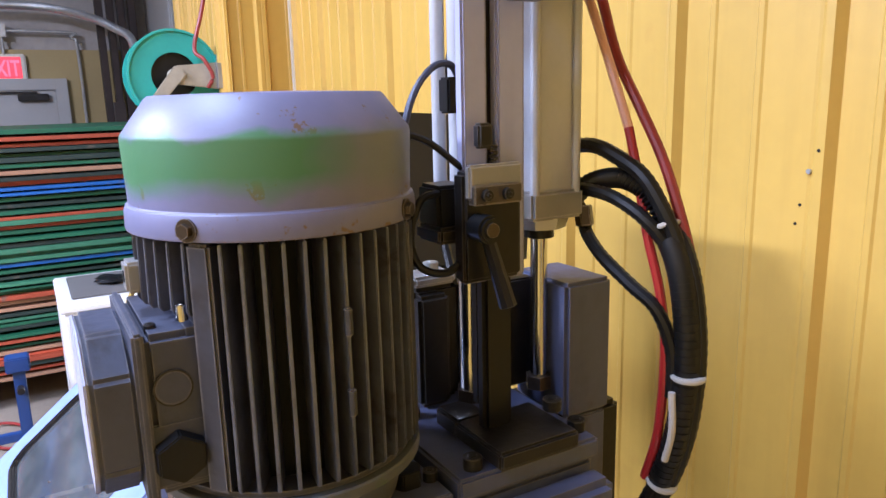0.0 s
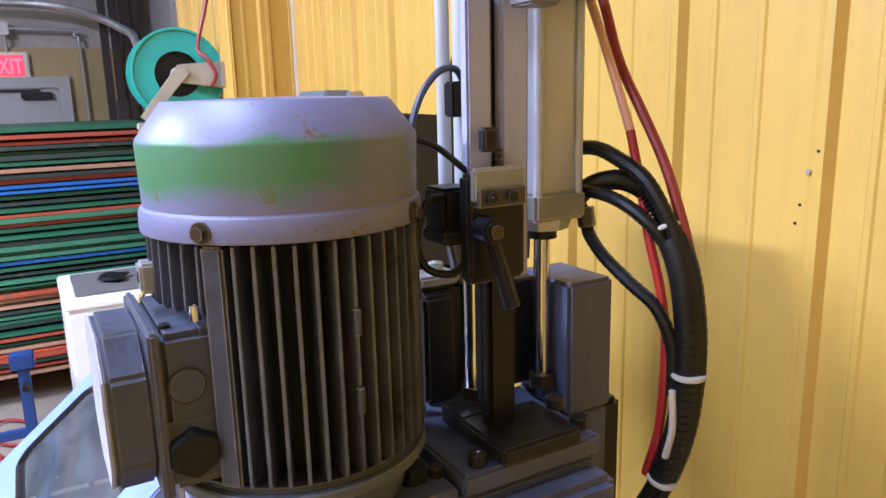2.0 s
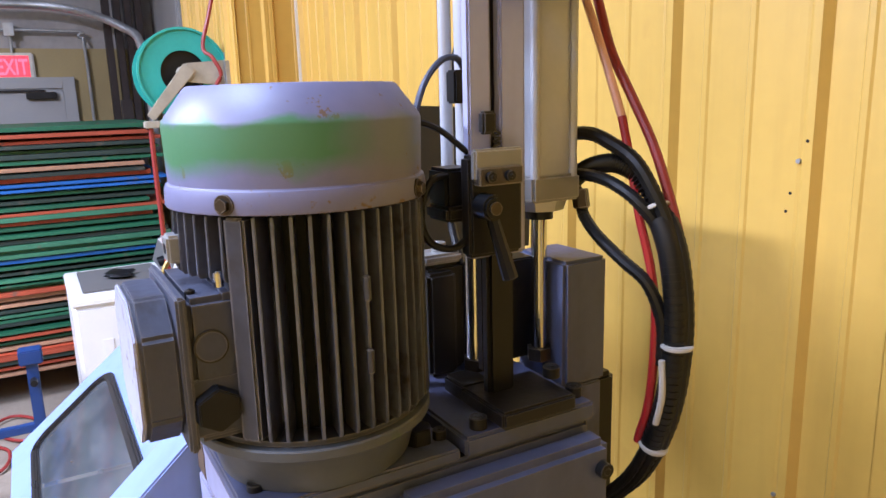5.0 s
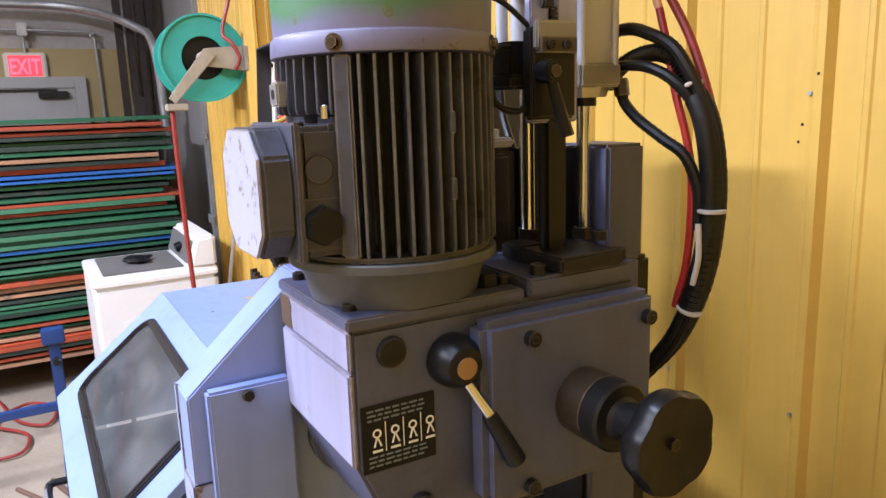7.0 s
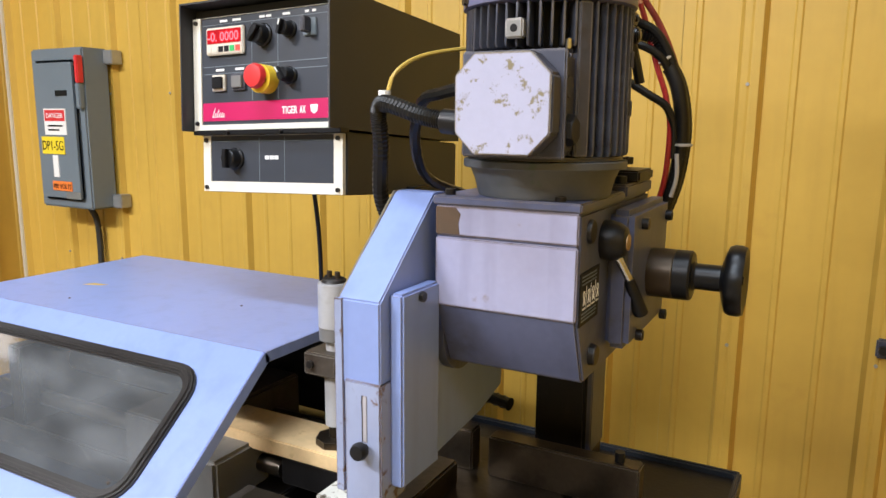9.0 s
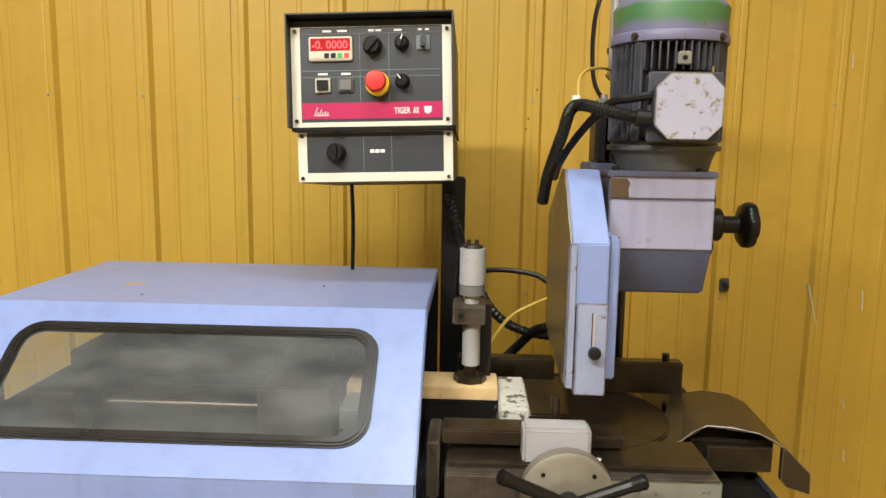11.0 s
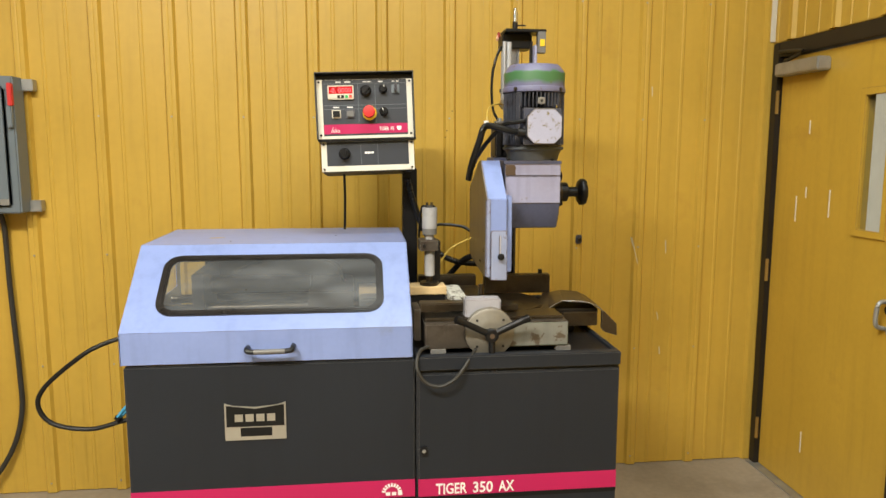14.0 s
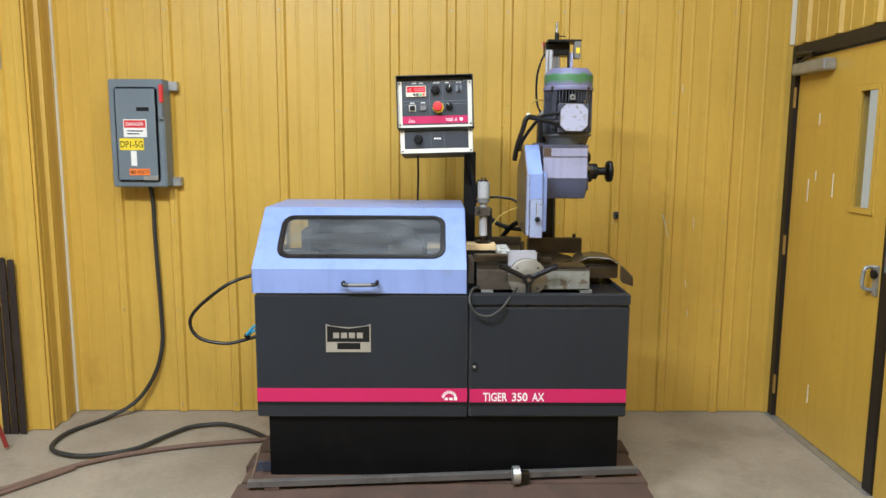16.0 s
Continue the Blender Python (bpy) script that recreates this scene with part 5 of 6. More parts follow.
for r, h in prof:
    ring = []
    for i in range(NW):
        a = 2 * math.pi * i / NW
        lobe = 1 - 0.075 * (0.5 + 0.5 * math.cos(5 * a)) ** 3 * (1 if r > 0.038 else 0)
        ring.append(wheel.verts.new(Vector(WC) + Vector((h, r * lobe * math.cos(a), r * lobe * math.sin(a)))))
    rings.append(ring)
for s, t in zip(rings, rings[1:]):
    for i in range(NW):
        wheel.faces.new((s[i], s[(i + 1) % NW], t[(i + 1) % NW], t[i]))
wheel.faces.new(rings[0][::-1])
wheel.faces.new(rings[-1])
part("wheel", wheel, M_BLACK, fw, smooth=50)
part("centre_bolt", cyl(Vector(WC) + Vector((0.1215, 0, 0)), Vector(WC) + Vector((0.126, 0, 0)), 0.006, n=6), M_DARKSTEEL, fw)

# ---- motor ----
MX, MY = 1.556, -0.952
motor = thing("electric_motor", (MX, MY, 1.574), "finned electric motor with a lilac and green fan cover", "electric motor")
part("flange", spin([(0.084, 1.5745), (0.0855, 1.578), (0.090, 1.596), (0.0945, 1.606), (0.096, 1.610), (0.1035, 1.6105), (0.1045, 1.612), (0.1045, 1.619), (0.1035, 1.6205), (0.092, 1.621)], (MX, MY, 0), 64), M_GREENISH, motor, "worn grey-green motor flange")
part("flange_foot", prism([(MX - 0.06, MY - 0.06), (MX + 0.06, MY - 0.06), (MX + 0.06, MY + 0.06), (MX - 0.06, MY + 0.06)], "z", 1.5745, 1.5785), M_GREENISH, motor, bevel=0.001)
# near-black colour paints the shade deep between the fins
part("stator_body", spin([(0.080, 1.620), (0.080, 1.803), (0.076, 1.806)], (MX, MY, 0), 56), M_PLINTH, motor, "cast stator body blackened for the shade between fins")
part("end_ring", spin([(0.090, 1.621), (0.0985, 1.6215), (0.0985, 1.626), (0.090, 1.628)], (MX, MY, 0), 56), M_MOTOR, motor)
FN = 48
fin = None
for k in range(FN):
    a = 2 * math.pi * k / FN
    low = 1.752 if math.sin(a) < -0.74 else 1.627
    bm = prism([(0.076, low), (0.1025, low), (0.1045, low + 0.004), (0.1035, 1.801), (0.076, 1.801)], "y", -0.0014, 0.0014)
    for v in bm.verts:
        p = v.co
        c, s = math.cos(a), math.sin(a)
        v.co = Vector((MX + p.x * c - p.y * s, MY + p.x * s + p.y * c, p.z))
    part("fin", bm, M_FIN, motor, bevel=0.0006)
for a in (radians(-46), radians(134), radians(52), radians(226)):
    bm = box(0.078, 0.1045, -0.0085, 0.0085, 1.627, 1.801)
    bmesh.ops.rotate(bm, verts=bm.verts[:], cent=(0, 0, 0), matrix=Matrix.Rotation(a, 3, "Z"))
    bmesh.ops.translate(bm, verts=bm.verts[:], vec=(MX, MY, 0))
    part("mounting_rib", bm, M_MOTOR, motor, bevel=0.002)
part("fan_cover", spin([(0.1035, 1.8025), (0.1068, 1.8030), (0.1072, 1.8045), (0.1068, 1.8160), (0.1055, 1.8195), (0.1040, 1.8205), (0.1035, 1.8215), (0.1048, 1.8655), (0.1040, 1.8685), (0.0860, 1.8925), (0.0835, 1.8945), (0.03, 1.8960), (0.005, 1.8962)], (MX, MY, 0), 96), M_FAN, motor, "lilac fan cover with an oversprayed green band", smooth=25)
for a in (radians(-48), radians(42), radians(132), radians(222)):
    d = Vector((math.cos(a), math.sin(a), 0))
    c = Vector((MX, MY, 1.8105)) + d * 0.1066
    part("cover_washer", cyl(c - d * 0.001, c + d * 0.0015, 0.0078, n=16), M_CHUTE, motor)
    part("cover_bolt", cyl(c - d * 0.001, c + d * 0.0055, 0.0052, n=6), M_CHUTE, motor)
for z in (1.742, 1.684):
    a = radians(7.5)
    d = Vector((math.cos(a), math.sin(a), 0))
    part("fin_boss", cyl(Vector((MX, MY, z - 0.010)) + d * 0.1035, Vector((MX, MY, z + 0.010)) + d * 0.1035, 0.0032, n=12), M_MOTOR, motor, bevel=0.001)
tb = part("terminal_box", box(1.498, 1.618, -1.064, -1.020, 1.630, 1.743), M_TBOX, motor, "dusty cast terminal box with knockouts", 0.005)
part("box_saddle", box(1.500, 1.621, -1.036, -0.985, 1.6285, 1.750), M_TBOX, motor, bevel=0.006)
part("rim", box(1.495, 1.622, -1.0705, -1.063, 1.626, 1.7465), M_TBOX, tb, bevel=0.002)
cx0, cx1, cz0, cz1, ch = 1.500, 1.617, 1.629, 1.743, 0.025
cover = part("cover", prism([(cx0 + ch, cz0), (cx1 - ch, cz0), (cx1, cz0 + ch), (cx1, cz1 - ch), (cx1 - ch, cz1), (cx0 + ch, cz1), (cx0, cz1 - ch), (cx0, cz0 + ch)], "y", -1.0975, -1.070), M_TBOX, tb, "chipped octagonal cover with dusty sides", 0.003)
part("cover_face", prism([(cx0 + ch, cz0 + 0.001), (cx1 - ch, cz0 + 0.001), (cx1 - 0.001, cz0 + ch), (cx1 - 0.001, cz1 - ch), (cx1 - ch, cz1 - 0.001), (cx0 + ch, cz1 - 0.001), (cx0 + 0.001, cz1 - ch), (cx0 + 0.001, cz0 + ch)], "y", -1.1005, -1.0973), M_TCOVER, cover, "chipped pale lilac paint", 0.0015)
part("knockout", cyl((1.617, -1.048, 1.706), (1.6195, -1.048, 1.706), 0.0115, n=28), M_TBOX, tb)
part("knockout_rim", frame_bm([(-1.048 + 0.0128 * math.cos(a), 1.706 + 0.0128 * math.sin(a)) for a in (2 * math.pi * i / 28 for i in range(28))], [(-1.048 + 0.0115 * math.cos(a), 1.706 + 0.0115 * math.sin(a)) for a in (2 * math.pi * i / 28 for i in range(28))], lambda u, v, d: (d, u, v), 1.617, 1.6198), M_DARKSTEEL, tb)
part("hex_plug", cyl((1.617, -1.048, 1.658), (1.628, -1.048, 1.658), 0.019, 0.017, n=6), M_BLACK, tb, "black hexagon blanking plug", 0.001)
bolt((1.598, -1.056, 1.740), "z", 0.004, 0.006, tb)
part("knockout_plate", box(1.616, 1.6185, -1.066, -1.030, 1.636, 1.682), M_TBOX, tb, bevel=0.001)
part("ground_lug", box(1.545, 1.567, MY - 0.112, MY - 0.098, 1.760, 1.782), M_ALUCAST, motor, bevel=0.002)
part("lug_hole", cyl((1.556, MY - 0.1125, 1.771), (1.556, MY - 0.1115, 1.771), 0.0045, n=14), M_PRINT, motor)
bolt((1.612, -1.037, 1.7495), "z", 0.004, 0.010, motor, M_CHROME)
part("cable_gland", cyl((1.498, -1.075, 1.665), (1.474, -1.075, 1.667), 0.015, n=14), M_DARKSTEEL, motor)
cond = tagged(part("motor_conduit", tube([(1.476, -1.075, 1.667), (1.44, -1.074, 1.674), (1.385, -1.06, 1.688), (1.365, -1.05, 1.68), (1.355, -1.03, 1.64), (1.335, -1.0, 1.565), (1.33, -0.96, 1.51)], 0.0115, 10, 20, 0.0012), M_HOSE), "black ribbed motor conduit bending down behind the guard", "conduit")
cond2 = tagged(part("motor_cable", tube([(1.50, -1.08, 1.705), (1.47, -1.07, 1.70), (1.43, -1.05, 1.69), (1.39, -1.0, 1.64), (1.365, -0.92, 1.585), (1.37, -0.8, 1.55)], 0.008, 8, 10, 0.0008), M_HOSE), "thin black ribbed cable beside the motor", "cable")
part("gland_tip", cyl((1.374, -1.05, 1.685), (1.374, -1.05, 1.705), 0.008, n=10), M_WHITE, motor)
wires = tagged(part("sensor_wire", tube([(1.378, -1.05, 1.70), (1.38, -1.03, 1.73), (1.40, -0.98, 1.755), (1.45, -0.88, 1.77), (1.50, -0.82, 1.76)], 0.0028, 6, 6), M_WIREY), "thin yellow sensor wire", "wire")

# ---- blade guard ----
guard = thing("blade_guard", (1.40, -0.97, 1.19), "light lilac sheet-metal saw blade guard with chipped edges", "blade guard")
GP = [(-1.146, 1.345), (-1.146, 1.453), (-1.012, 1.574), (-0.985, 1.574), (-0.775, 1.472), (-0.78, 1.235), (-0.86, 1.215), (-1.10, 1.195), (-1.13, 1.345)]
part("shell", prism(GP, "x", 1.366, 1.428), M_HOOD, guard, bevel=0.002)
# added sheet: reflection of the wall put into its tan colour
part("side_sheet", prism([(y + (0.006 if y < -1.1 else 0), z) for y, z in GP], "x", 1.3625, 1.3655), M_TANREFLECT, guard, "guard side coloured tan for the reflected wall")
part("edge_strip", box(1.3615, 1.374, -1.148, -1.125, 1.20, 1.453), M_WORN, guard, bevel=0.001)
sl = part("sliding_front", box(1.376, 1.430, -1.149, -1.09, 1.188, 1.352), M_WORN, guard, "chipped sliding lower front", 0.002)
part("slot", box(1.404, 1.410, -1.1498, -1.1485, 1.275, 1.335), M_HOUSING, sl)
part("slot_shadow", box(1.4025, 1.4045, -1.1497, -1.1487, 1.275, 1.335), M_PRINT, sl)
part("knob", spin([(0.004, -0.022), (0.0095, -0.020), (0.0115, -0.014), (0.0105, -0.008), (0.005, -0.004), (0.005, 0)], (1.407, -1.149, 1.268), 24, "y"), M_BLACK, sl, "round black knob")
part("side_cover", box(1.430, 1.449, -1.128, -1.035, 1.212, 1.462), M_HOOD, guard, "bolted side cover", 0.003)
bolt((1.449, -1.085, 1.452), "x", 0.007, 0.006, guard, hexed=True)
blade = bmesh.new()
NB = 120
pts = []
for i in range(NB):
    a = 2 * math.pi * i / NB
    r = 0.166 + (0.004 if i % 2 else 0)
    pts.append((-0.955 + r * math.cos(a), 1.366 + r * math.sin(a)))
prism(pts, "x", 1.3985, 1.4015, bm=blade)
part("blade", blade, M_STEEL, guard, "toothed steel saw blade")
part("arbor_housing", cyl((1.43, -0.955, 1.38), (1.444, -0.955, 1.38), 0.06, n=28), M_GREYLILAC, head)
coolant = tagged(part("coolant_hose", tube([(1.29, -0.62, 1.10), (1.315, -0.66, 1.14), (1.345, -0.72, 1.19), (1.375, -0.79, 1.22)], 0.012, 10, 12, 0.003), M_BLACK), "black jointed coolant hose", "hose")

# ---- lift column and cylinders behind the motor ----
col = thing("lift_column", (1.55, -0.62, 0.97), "dark cast column with lilac slide block", "column")
part("column", box(1.455, 1.548, -0.690, -0.58, 0.963, 1.56), M_DARKSTEEL, col, "oily dark column", 0.006)
part("slide_cover", box(1.548, 1.558, -0.688, -0.612, 1.10, 1.56), M_GREYLILAC, col, bevel=0.002)
part("slide_block", box(1.47, 1.558, -0.666, -0.606, 1.56, 1.704), M_GREYLILAC, col, "lilac slide block", 0.004)
part("slide_gap", box(1.462, 1.504, -0.745, -0.667, 1.585, 1.702), M_DARKSTEEL, col, bevel=0.002)
part("gib_block", box(1.452, 1.488, -0.80, -0.748, 1.583, 1.705), M_DARKSTEEL, col, "greasy cast gib block", 0.005)
part("gib_block", box(1.470, 1.499, -0.800, -0.765, 1.583, 1.698), M_DARKSTEEL, col, bevel=0.004)
part("gib_cap", box(1.454, 1.490, -0.800, -0.752, 1.705, 1.716), M_ALUCAST, col, bevel=0.003)
bolt((1.472, -0.772, 1.716), "z", 0.008, 0.010, col, M_GALV)
part("stud", cyl((1.505, -0.815, 1.582), (1.505, -0.815, 1.64), 0.004, n=10), M_STEEL, col)
part("stud_nut", cyl((1.505, -0.815, 1.582), (1.505, -0.815, 1.592), 0.009, n=6), M_STEEL, col)

lift = thing("lift_cylinder", (1.57, -0.71, 1.60), "aluminium air cylinder with chromed rod lifting the head", "air cylinder")
part("barrel", prism(rounded(-0.026, 0.026, -0.026, 0.026, 0.011), "z", 1.797, 1.987), M_ALU, lift)
for v in lift.children[0].data.vertices:
    v.co.x += 1.568
    v.co.y += -0.688
for dx, dy in ((0.034, -0.018), (0.034, 0.018), (-0.034, -0.018), (-0.034, 0.018)):
    part("tie_rod", cyl((1.568 + dx * 0.74, -0.688 + dy * 1.35, 1.792), (1.568 + dx * 0.74, -0.688 + dy * 1.35, 2.0), 0.0048, n=12), M_ALU, lift)
part("end_block", box(1.537, 1.599, -0.719, -0.657, 1.771, 1.799), M_ALUCAST, lift, "grey cast end block", 0.003)
part("front_cap", cyl((1.568, -0.688, 1.760), (1.568, -0.688, 1.772), 0.026, 0.030, n=8), M_BADGE, lift)
part("gland", cyl((1.568, -0.688, 1.750), (1.568, -0.688, 1.761), 0.015, n=20), M_BLACK, lift)
part("rod", cyl((1.568, -0.688, 1.595), (1.568, -0.688, 1.752), 0.0085, n=20), M_CHROME, lift, "polished chrome rod")
part("rod_nut", cyl((1.568, -0.688, 1.590), (1.568, -0.688, 1.604), 0.014, n=6), M_STEEL, lift)
part("top_block", box(1.529, 1.640, -0.735, -0.648, 1.982, 2.034), M_BLACK, lift, bevel=0.004)
part("top_stud", cyl((1.585, -0.69, 2.035), (1.585, -0.69, 2.085), 0.010, n=14), M_DARKSTEEL, lift)
part("top_fitting", cyl((1.585, -0.69, 2.085), (1.585, -0.69, 2.135), 0.010, 0.007, n=14), M_CHROME, lift)
part("top_lever", box(1.58, 1.625, -0.693, -0.687, 2.07, 2.075), M_BLACK, lift)

guide = thing("depth_stop", (1.58, -0.77, 1.6), "lilac slotted depth stop bar with clamp lever", "depth stop")
part("guide_tube", cyl((1.488, -0.761, 1.80), (1.488, -0.761, 2.0), 0.0068, n=20), M_ALU, guide, "pale aluminium tube")
part("stop_tube", cyl((1.507, -0.749, 1.80), (1.507, -0.749, 2.0), 0.0110, n=20), M_ALU, guide)
part("slot_bar", box(1.588, 1.600, -0.803, -0.779, 1.735, 1.985), M_LILAC, guide, "lilac slotted bar", 0.002)
part("slot_bar", box(1.588, 1.600, -0.770, -0.742, 1.735, 1.985), M_LILAC, guide, "lilac slotted bar", 0.002)
part("slot_back", box(1.58, 1.587, -0.785, -0.765, 1.62, 2.0), M_DARKSTEEL, guide)
part("top_bridge", box(1.490, 1.642, -0.77, -0.67, 2.035, 2.046), M_BLACK, guide, bevel=0.002)
part("scale_plate", box(1.610, 1.640, -0.77, -0.74, 1.961, 2.040), M_APPGREY, guide, bevel=0.002)
part("scale_mark", box(1.618, 1.636, -0.7715, -0.77, 1.985, 2.010), M_YEL, guide)
part("clamp_block", box(1.595, 1.612, -0.811, -0.754, 1.739, 1.830), M_DARKSTEEL, guide, "black clamp carriage", 0.003)
part("switch_plate", box(1.610, 1.618, -0.809, -0.758, 1.808, 1.836), M_ALUCAST, guide, bevel=0.002)
part("switch_bar", box(1.608, 1.622, -0.807, -0.761, 1.804, 1.820), M_VISE, guide, "worn steel switch bar", 0.001)
for y in (-0.796, -0.776):
    bolt((1.622, y, 1.812), "x", 0.005, 0.004, guide)
part("spring", tube([(1.606, -0.778 + 0.004 * math.cos(k * 1.6), 1.834 + 0.0012 * k) for k in range(14)], 0.001, 5, 3), M_DARKSTEEL, guide)
part("stop_screw", box(1.604, 1.614, -0.797, -0.783, 1.848, 1.868), M_DARKSTEEL, guide, bevel=0.002)
part("limit_switch", box(1.555, 1.590, -0.822, -0.790, 1.782, 1.818), M_BLACK, guide, "black limit switch", 0.003)
part("switch_foot", box(1.553, 1.595, -0.824, -0.788, 1.770, 1.784), M_DARKSTEEL, guide, bevel=0.003)
hub = part("clamp_hub", cyl((1.612, -0.799, 1.786), (1.634, -0.799, 1.786), 0.0115, n=20), M_BLACK, guide, "black indexing clamp lever", 0.002)
part("hub_screw", cyl((1.634, -0.799, 1.786), (1.636, -0.799, 1.786), 0.006, n=12), M_STEEL, hub)
part("lever", cyl((1.624, -0.797, 1.780), (1.634, -0.784, 1.722), 0.0055, 0.0072, n=8), M_DARKSTEEL, hub)
part("limit_block", box(1.512, 1.530, -0.775, -0.748, 1.874, 1.906), M_BLACK, guide, bevel=0.002)
part("foot_bar", box(1.535, 1.575, -0.80, -0.765, 1.583, 1.602), M_DARKSTEEL, guide, bevel=0.003)
part("foot_bar", box(1.57, 1.645, -0.80, -0.715, 1.583, 1.600), M_DARKSTEEL, guide, "black crosshead foot", 0.003)
part("guide_rod", cyl((1.539, -0.761, 1.605), (1.539, -0.761, 1.79), 0.0115, n=20), M_CHROME, guide, "worn chrome guide rod")
part("guide_nut", cyl((1.539, -0.761, 1.602), (1.539, -0.761, 1.614), 0.015, n=6), M_STEEL, guide)
part("web", box(1.585, 1.60, -0.785, -0.755, 1.59, 1.74), M_BLACK, guide, bevel=0.004)
bolt((1.605, -0.715, 1.605), "z", 0.009, 0.010, guide)
part("wire_loop", tube([(1.585, -0.815, 1.812), (1.590, -0.838, 1.808), (1.595, -0.851, 1.780), (1.597, -0.844, 1.756), (1.60, -0.823, 1.748), (1.60, -0.806, 1.755)], 0.0034, 8, 8), M_HOSE, guide)
part("wire", tube([(1.595, -0.802, 1.832), (1.590, -0.831, 1.855), (1.585, -0.862, 1.864)], 0.0028, 8, 6), M_HOSE, guide)
part("wire", tube([(1.520, -0.758, 1.906), (1.525, -0.770, 1.917), (1.535, -0.793, 1.914), (1.545, -0.818, 1.891), (1.552, -0.836, 1.850)], 0.0032, 8, 8), M_TBOX, guide)
part("side_hose", tube([(1.500, -0.70, 2.00), (1.475, -0.72, 1.97), (1.452, -0.733, 1.90), (1.447, -0.737, 1.82), (1.455, -0.740, 1.75), (1.485, -0.745, 1.70)], 0.005, 8, 8), M_HOSE, guide)

lift.location = lift.location + Vector((-0.040, 0.010, 0))
guide.location = guide.location + Vector((0, -0.006, 0))

bundle = thing("hose_bundle", (1.62, -0.61, 1.3), "black hoses and red air tubes tied into a hanging bundle", "hose bundle")


def spiral_hose(points, r, name, mat, label=""):
    return part(name, tube(points, r, 10, 10, 0.0006), mat, bundle, label)


B = [(1.623, -0.610, 1.772), (1.643, -0.610, 1.748), (1.656, -0.610, 1.715), (1.664, -0.610, 1.665), (1.663, -0.610, 1.614), (1.654, -0.610, 1.560), (1.636, -0.610, 1.510), (1.605, -0.606, 1.460), (1.550, -0.602, 1.400)]
spiral_hose([(1.500, -0.625, 1.835), (1.546, -0.625, 1.838), (1.580, -0.625, 1.829), (1.612, -0.623, 1.813), (1.632, -0.618, 1.785)] + [(x + 0.004, y, z) for x, y, z in B[1:]], 0.0078, "hose", M_HOSE, "black wrapped hose")
spiral_hose([(1.510, -0.635, 1.794), (1.562, -0.635, 1.795), (1.597, -0.635, 1.789), (1.625, -0.628, 1.772)] + [(x - 0.003, y - 0.006, z - 0.002) for x, y, z in B[1:]], 0.0068, "hose", M_HOSE, "black wrapped hose")
spiral_hose([(1.553, -0.640, 1.765), (1.556, -0.640, 1.753), (1.578, -0.640, 1.734), (1.612, -0.635, 1.712), (1.640, -0.628, 1.692), (1.652, -0.620, 1.655), (1.652, -0.618, 1.610)], 0.0068, "hose", M_HOSE, "black wrapped hose")
part("elbow", cyl((1.530, -0.640, 1.778), (1.546, -0.640, 1.776), 0.0085, n=8), M_STEEL, bundle, "steel elbow fitting", 0.001)
part("elbow_nut", cyl((1.549, -0.640, 1.780), (1.553, -0.640, 1.760), 0.0095, n=6), M_STEEL, bundle, "", 0.001)
spiral_hose([(x + 0.006, y + 0.006, z) for x, y, z in B], 0.0075, "hose", M_HOSE)
# plastic spiral sleeve: flat turns around the tied hoses
path_ = smooth_path([(x - 0.001, y - 0.002, z) for x, y, z in B[:7]], 14)
for k in range(12, len(path_) - 2, 2):
    d = (path_[k + 1] - path_[k - 1]).normalized()
    part("sleeve_turn", cyl(path_[k] - d * 0.0042, path_[k] + d * 0.0042, 0.0122, 0.0117, n=18), M_HOSE, bundle, bevel=0.0008)
part("corrugated_hose", tube([(1.505, -0.62, 1.775), (1.530, -0.62, 1.796), (1.559, -0.62, 1.806), (1.586, -0.62, 1.808), (1.610, -0.618, 1.800), (1.624, -0.614, 1.783), (1.634, -0.606, 1.760)], 0.0105, 12, 10, 0.0028), M_BLACK, bundle, "black corrugated hose")
part("red_tube", tube([(1.488, -0.66, 2.030), (1.492, -0.630, 2.050), (1.505, -0.605, 2.025), (1.524, -0.600, 1.985), (1.550, -0.600, 1.923), (1.583, -0.600, 1.874), (1.614, -0.600, 1.827), (1.636, -0.600, 1.781), (1.648, -0.598, 1.745), (1.658, -0.594, 1.699), (1.661, -0.592, 1.656), (1.655, -0.592, 1.597), (1.642, -0.592, 1.540)], 0.0052, 10, 8), M_REDHOSE, bundle, "dark red air hose")
part("pink_tube", tube([(1.480, -0.67, 2.020), (1.488, -0.640, 2.040), (1.505, -0.622, 2.020), (1.525, -0.618, 1.984), (1.556, -0.618, 1.923), (1.587, -0.618, 1.856)], 0.0046, 10, 8), M_PINKHOSE, bundle, "faded pink end of the air tube")
part("red_tube", tube([(1.587, -0.618, 1.856), (1.603, -0.620, 1.811), (1.619, -0.622, 1.759), (1.637, -0.622, 1.708), (1.646, -0.622, 1.655), (1.642, -0.622, 1.573), (1.625, -0.620, 1.515)], 0.0046, 10, 8), M_REDTUBE, bundle, "bright red air tube")
part("white_tube", tube([(1.660, -0.626, 1.618), (1.662, -0.626, 1.580), (1.655, -0.626, 1.548)], 0.0035, 8, 6), M_TIE, bundle, "pale tube showing between the hoses")
for c, d in (((1.630, -0.612, 1.766), (0.6, 0, -1)), ((1.666, -0.612, 1.632), (0, 0, -1)), ((1.638, -0.610, 1.513), (-0.4, 0, -1))):
    dv = Vector(d).normalized() * 0.0022
    part("tie", cyl(Vector(c) - dv, Vector(c) + dv, 0.0160, n=24), M_TIE, bundle, "pale nylon cable tie", 0.001)

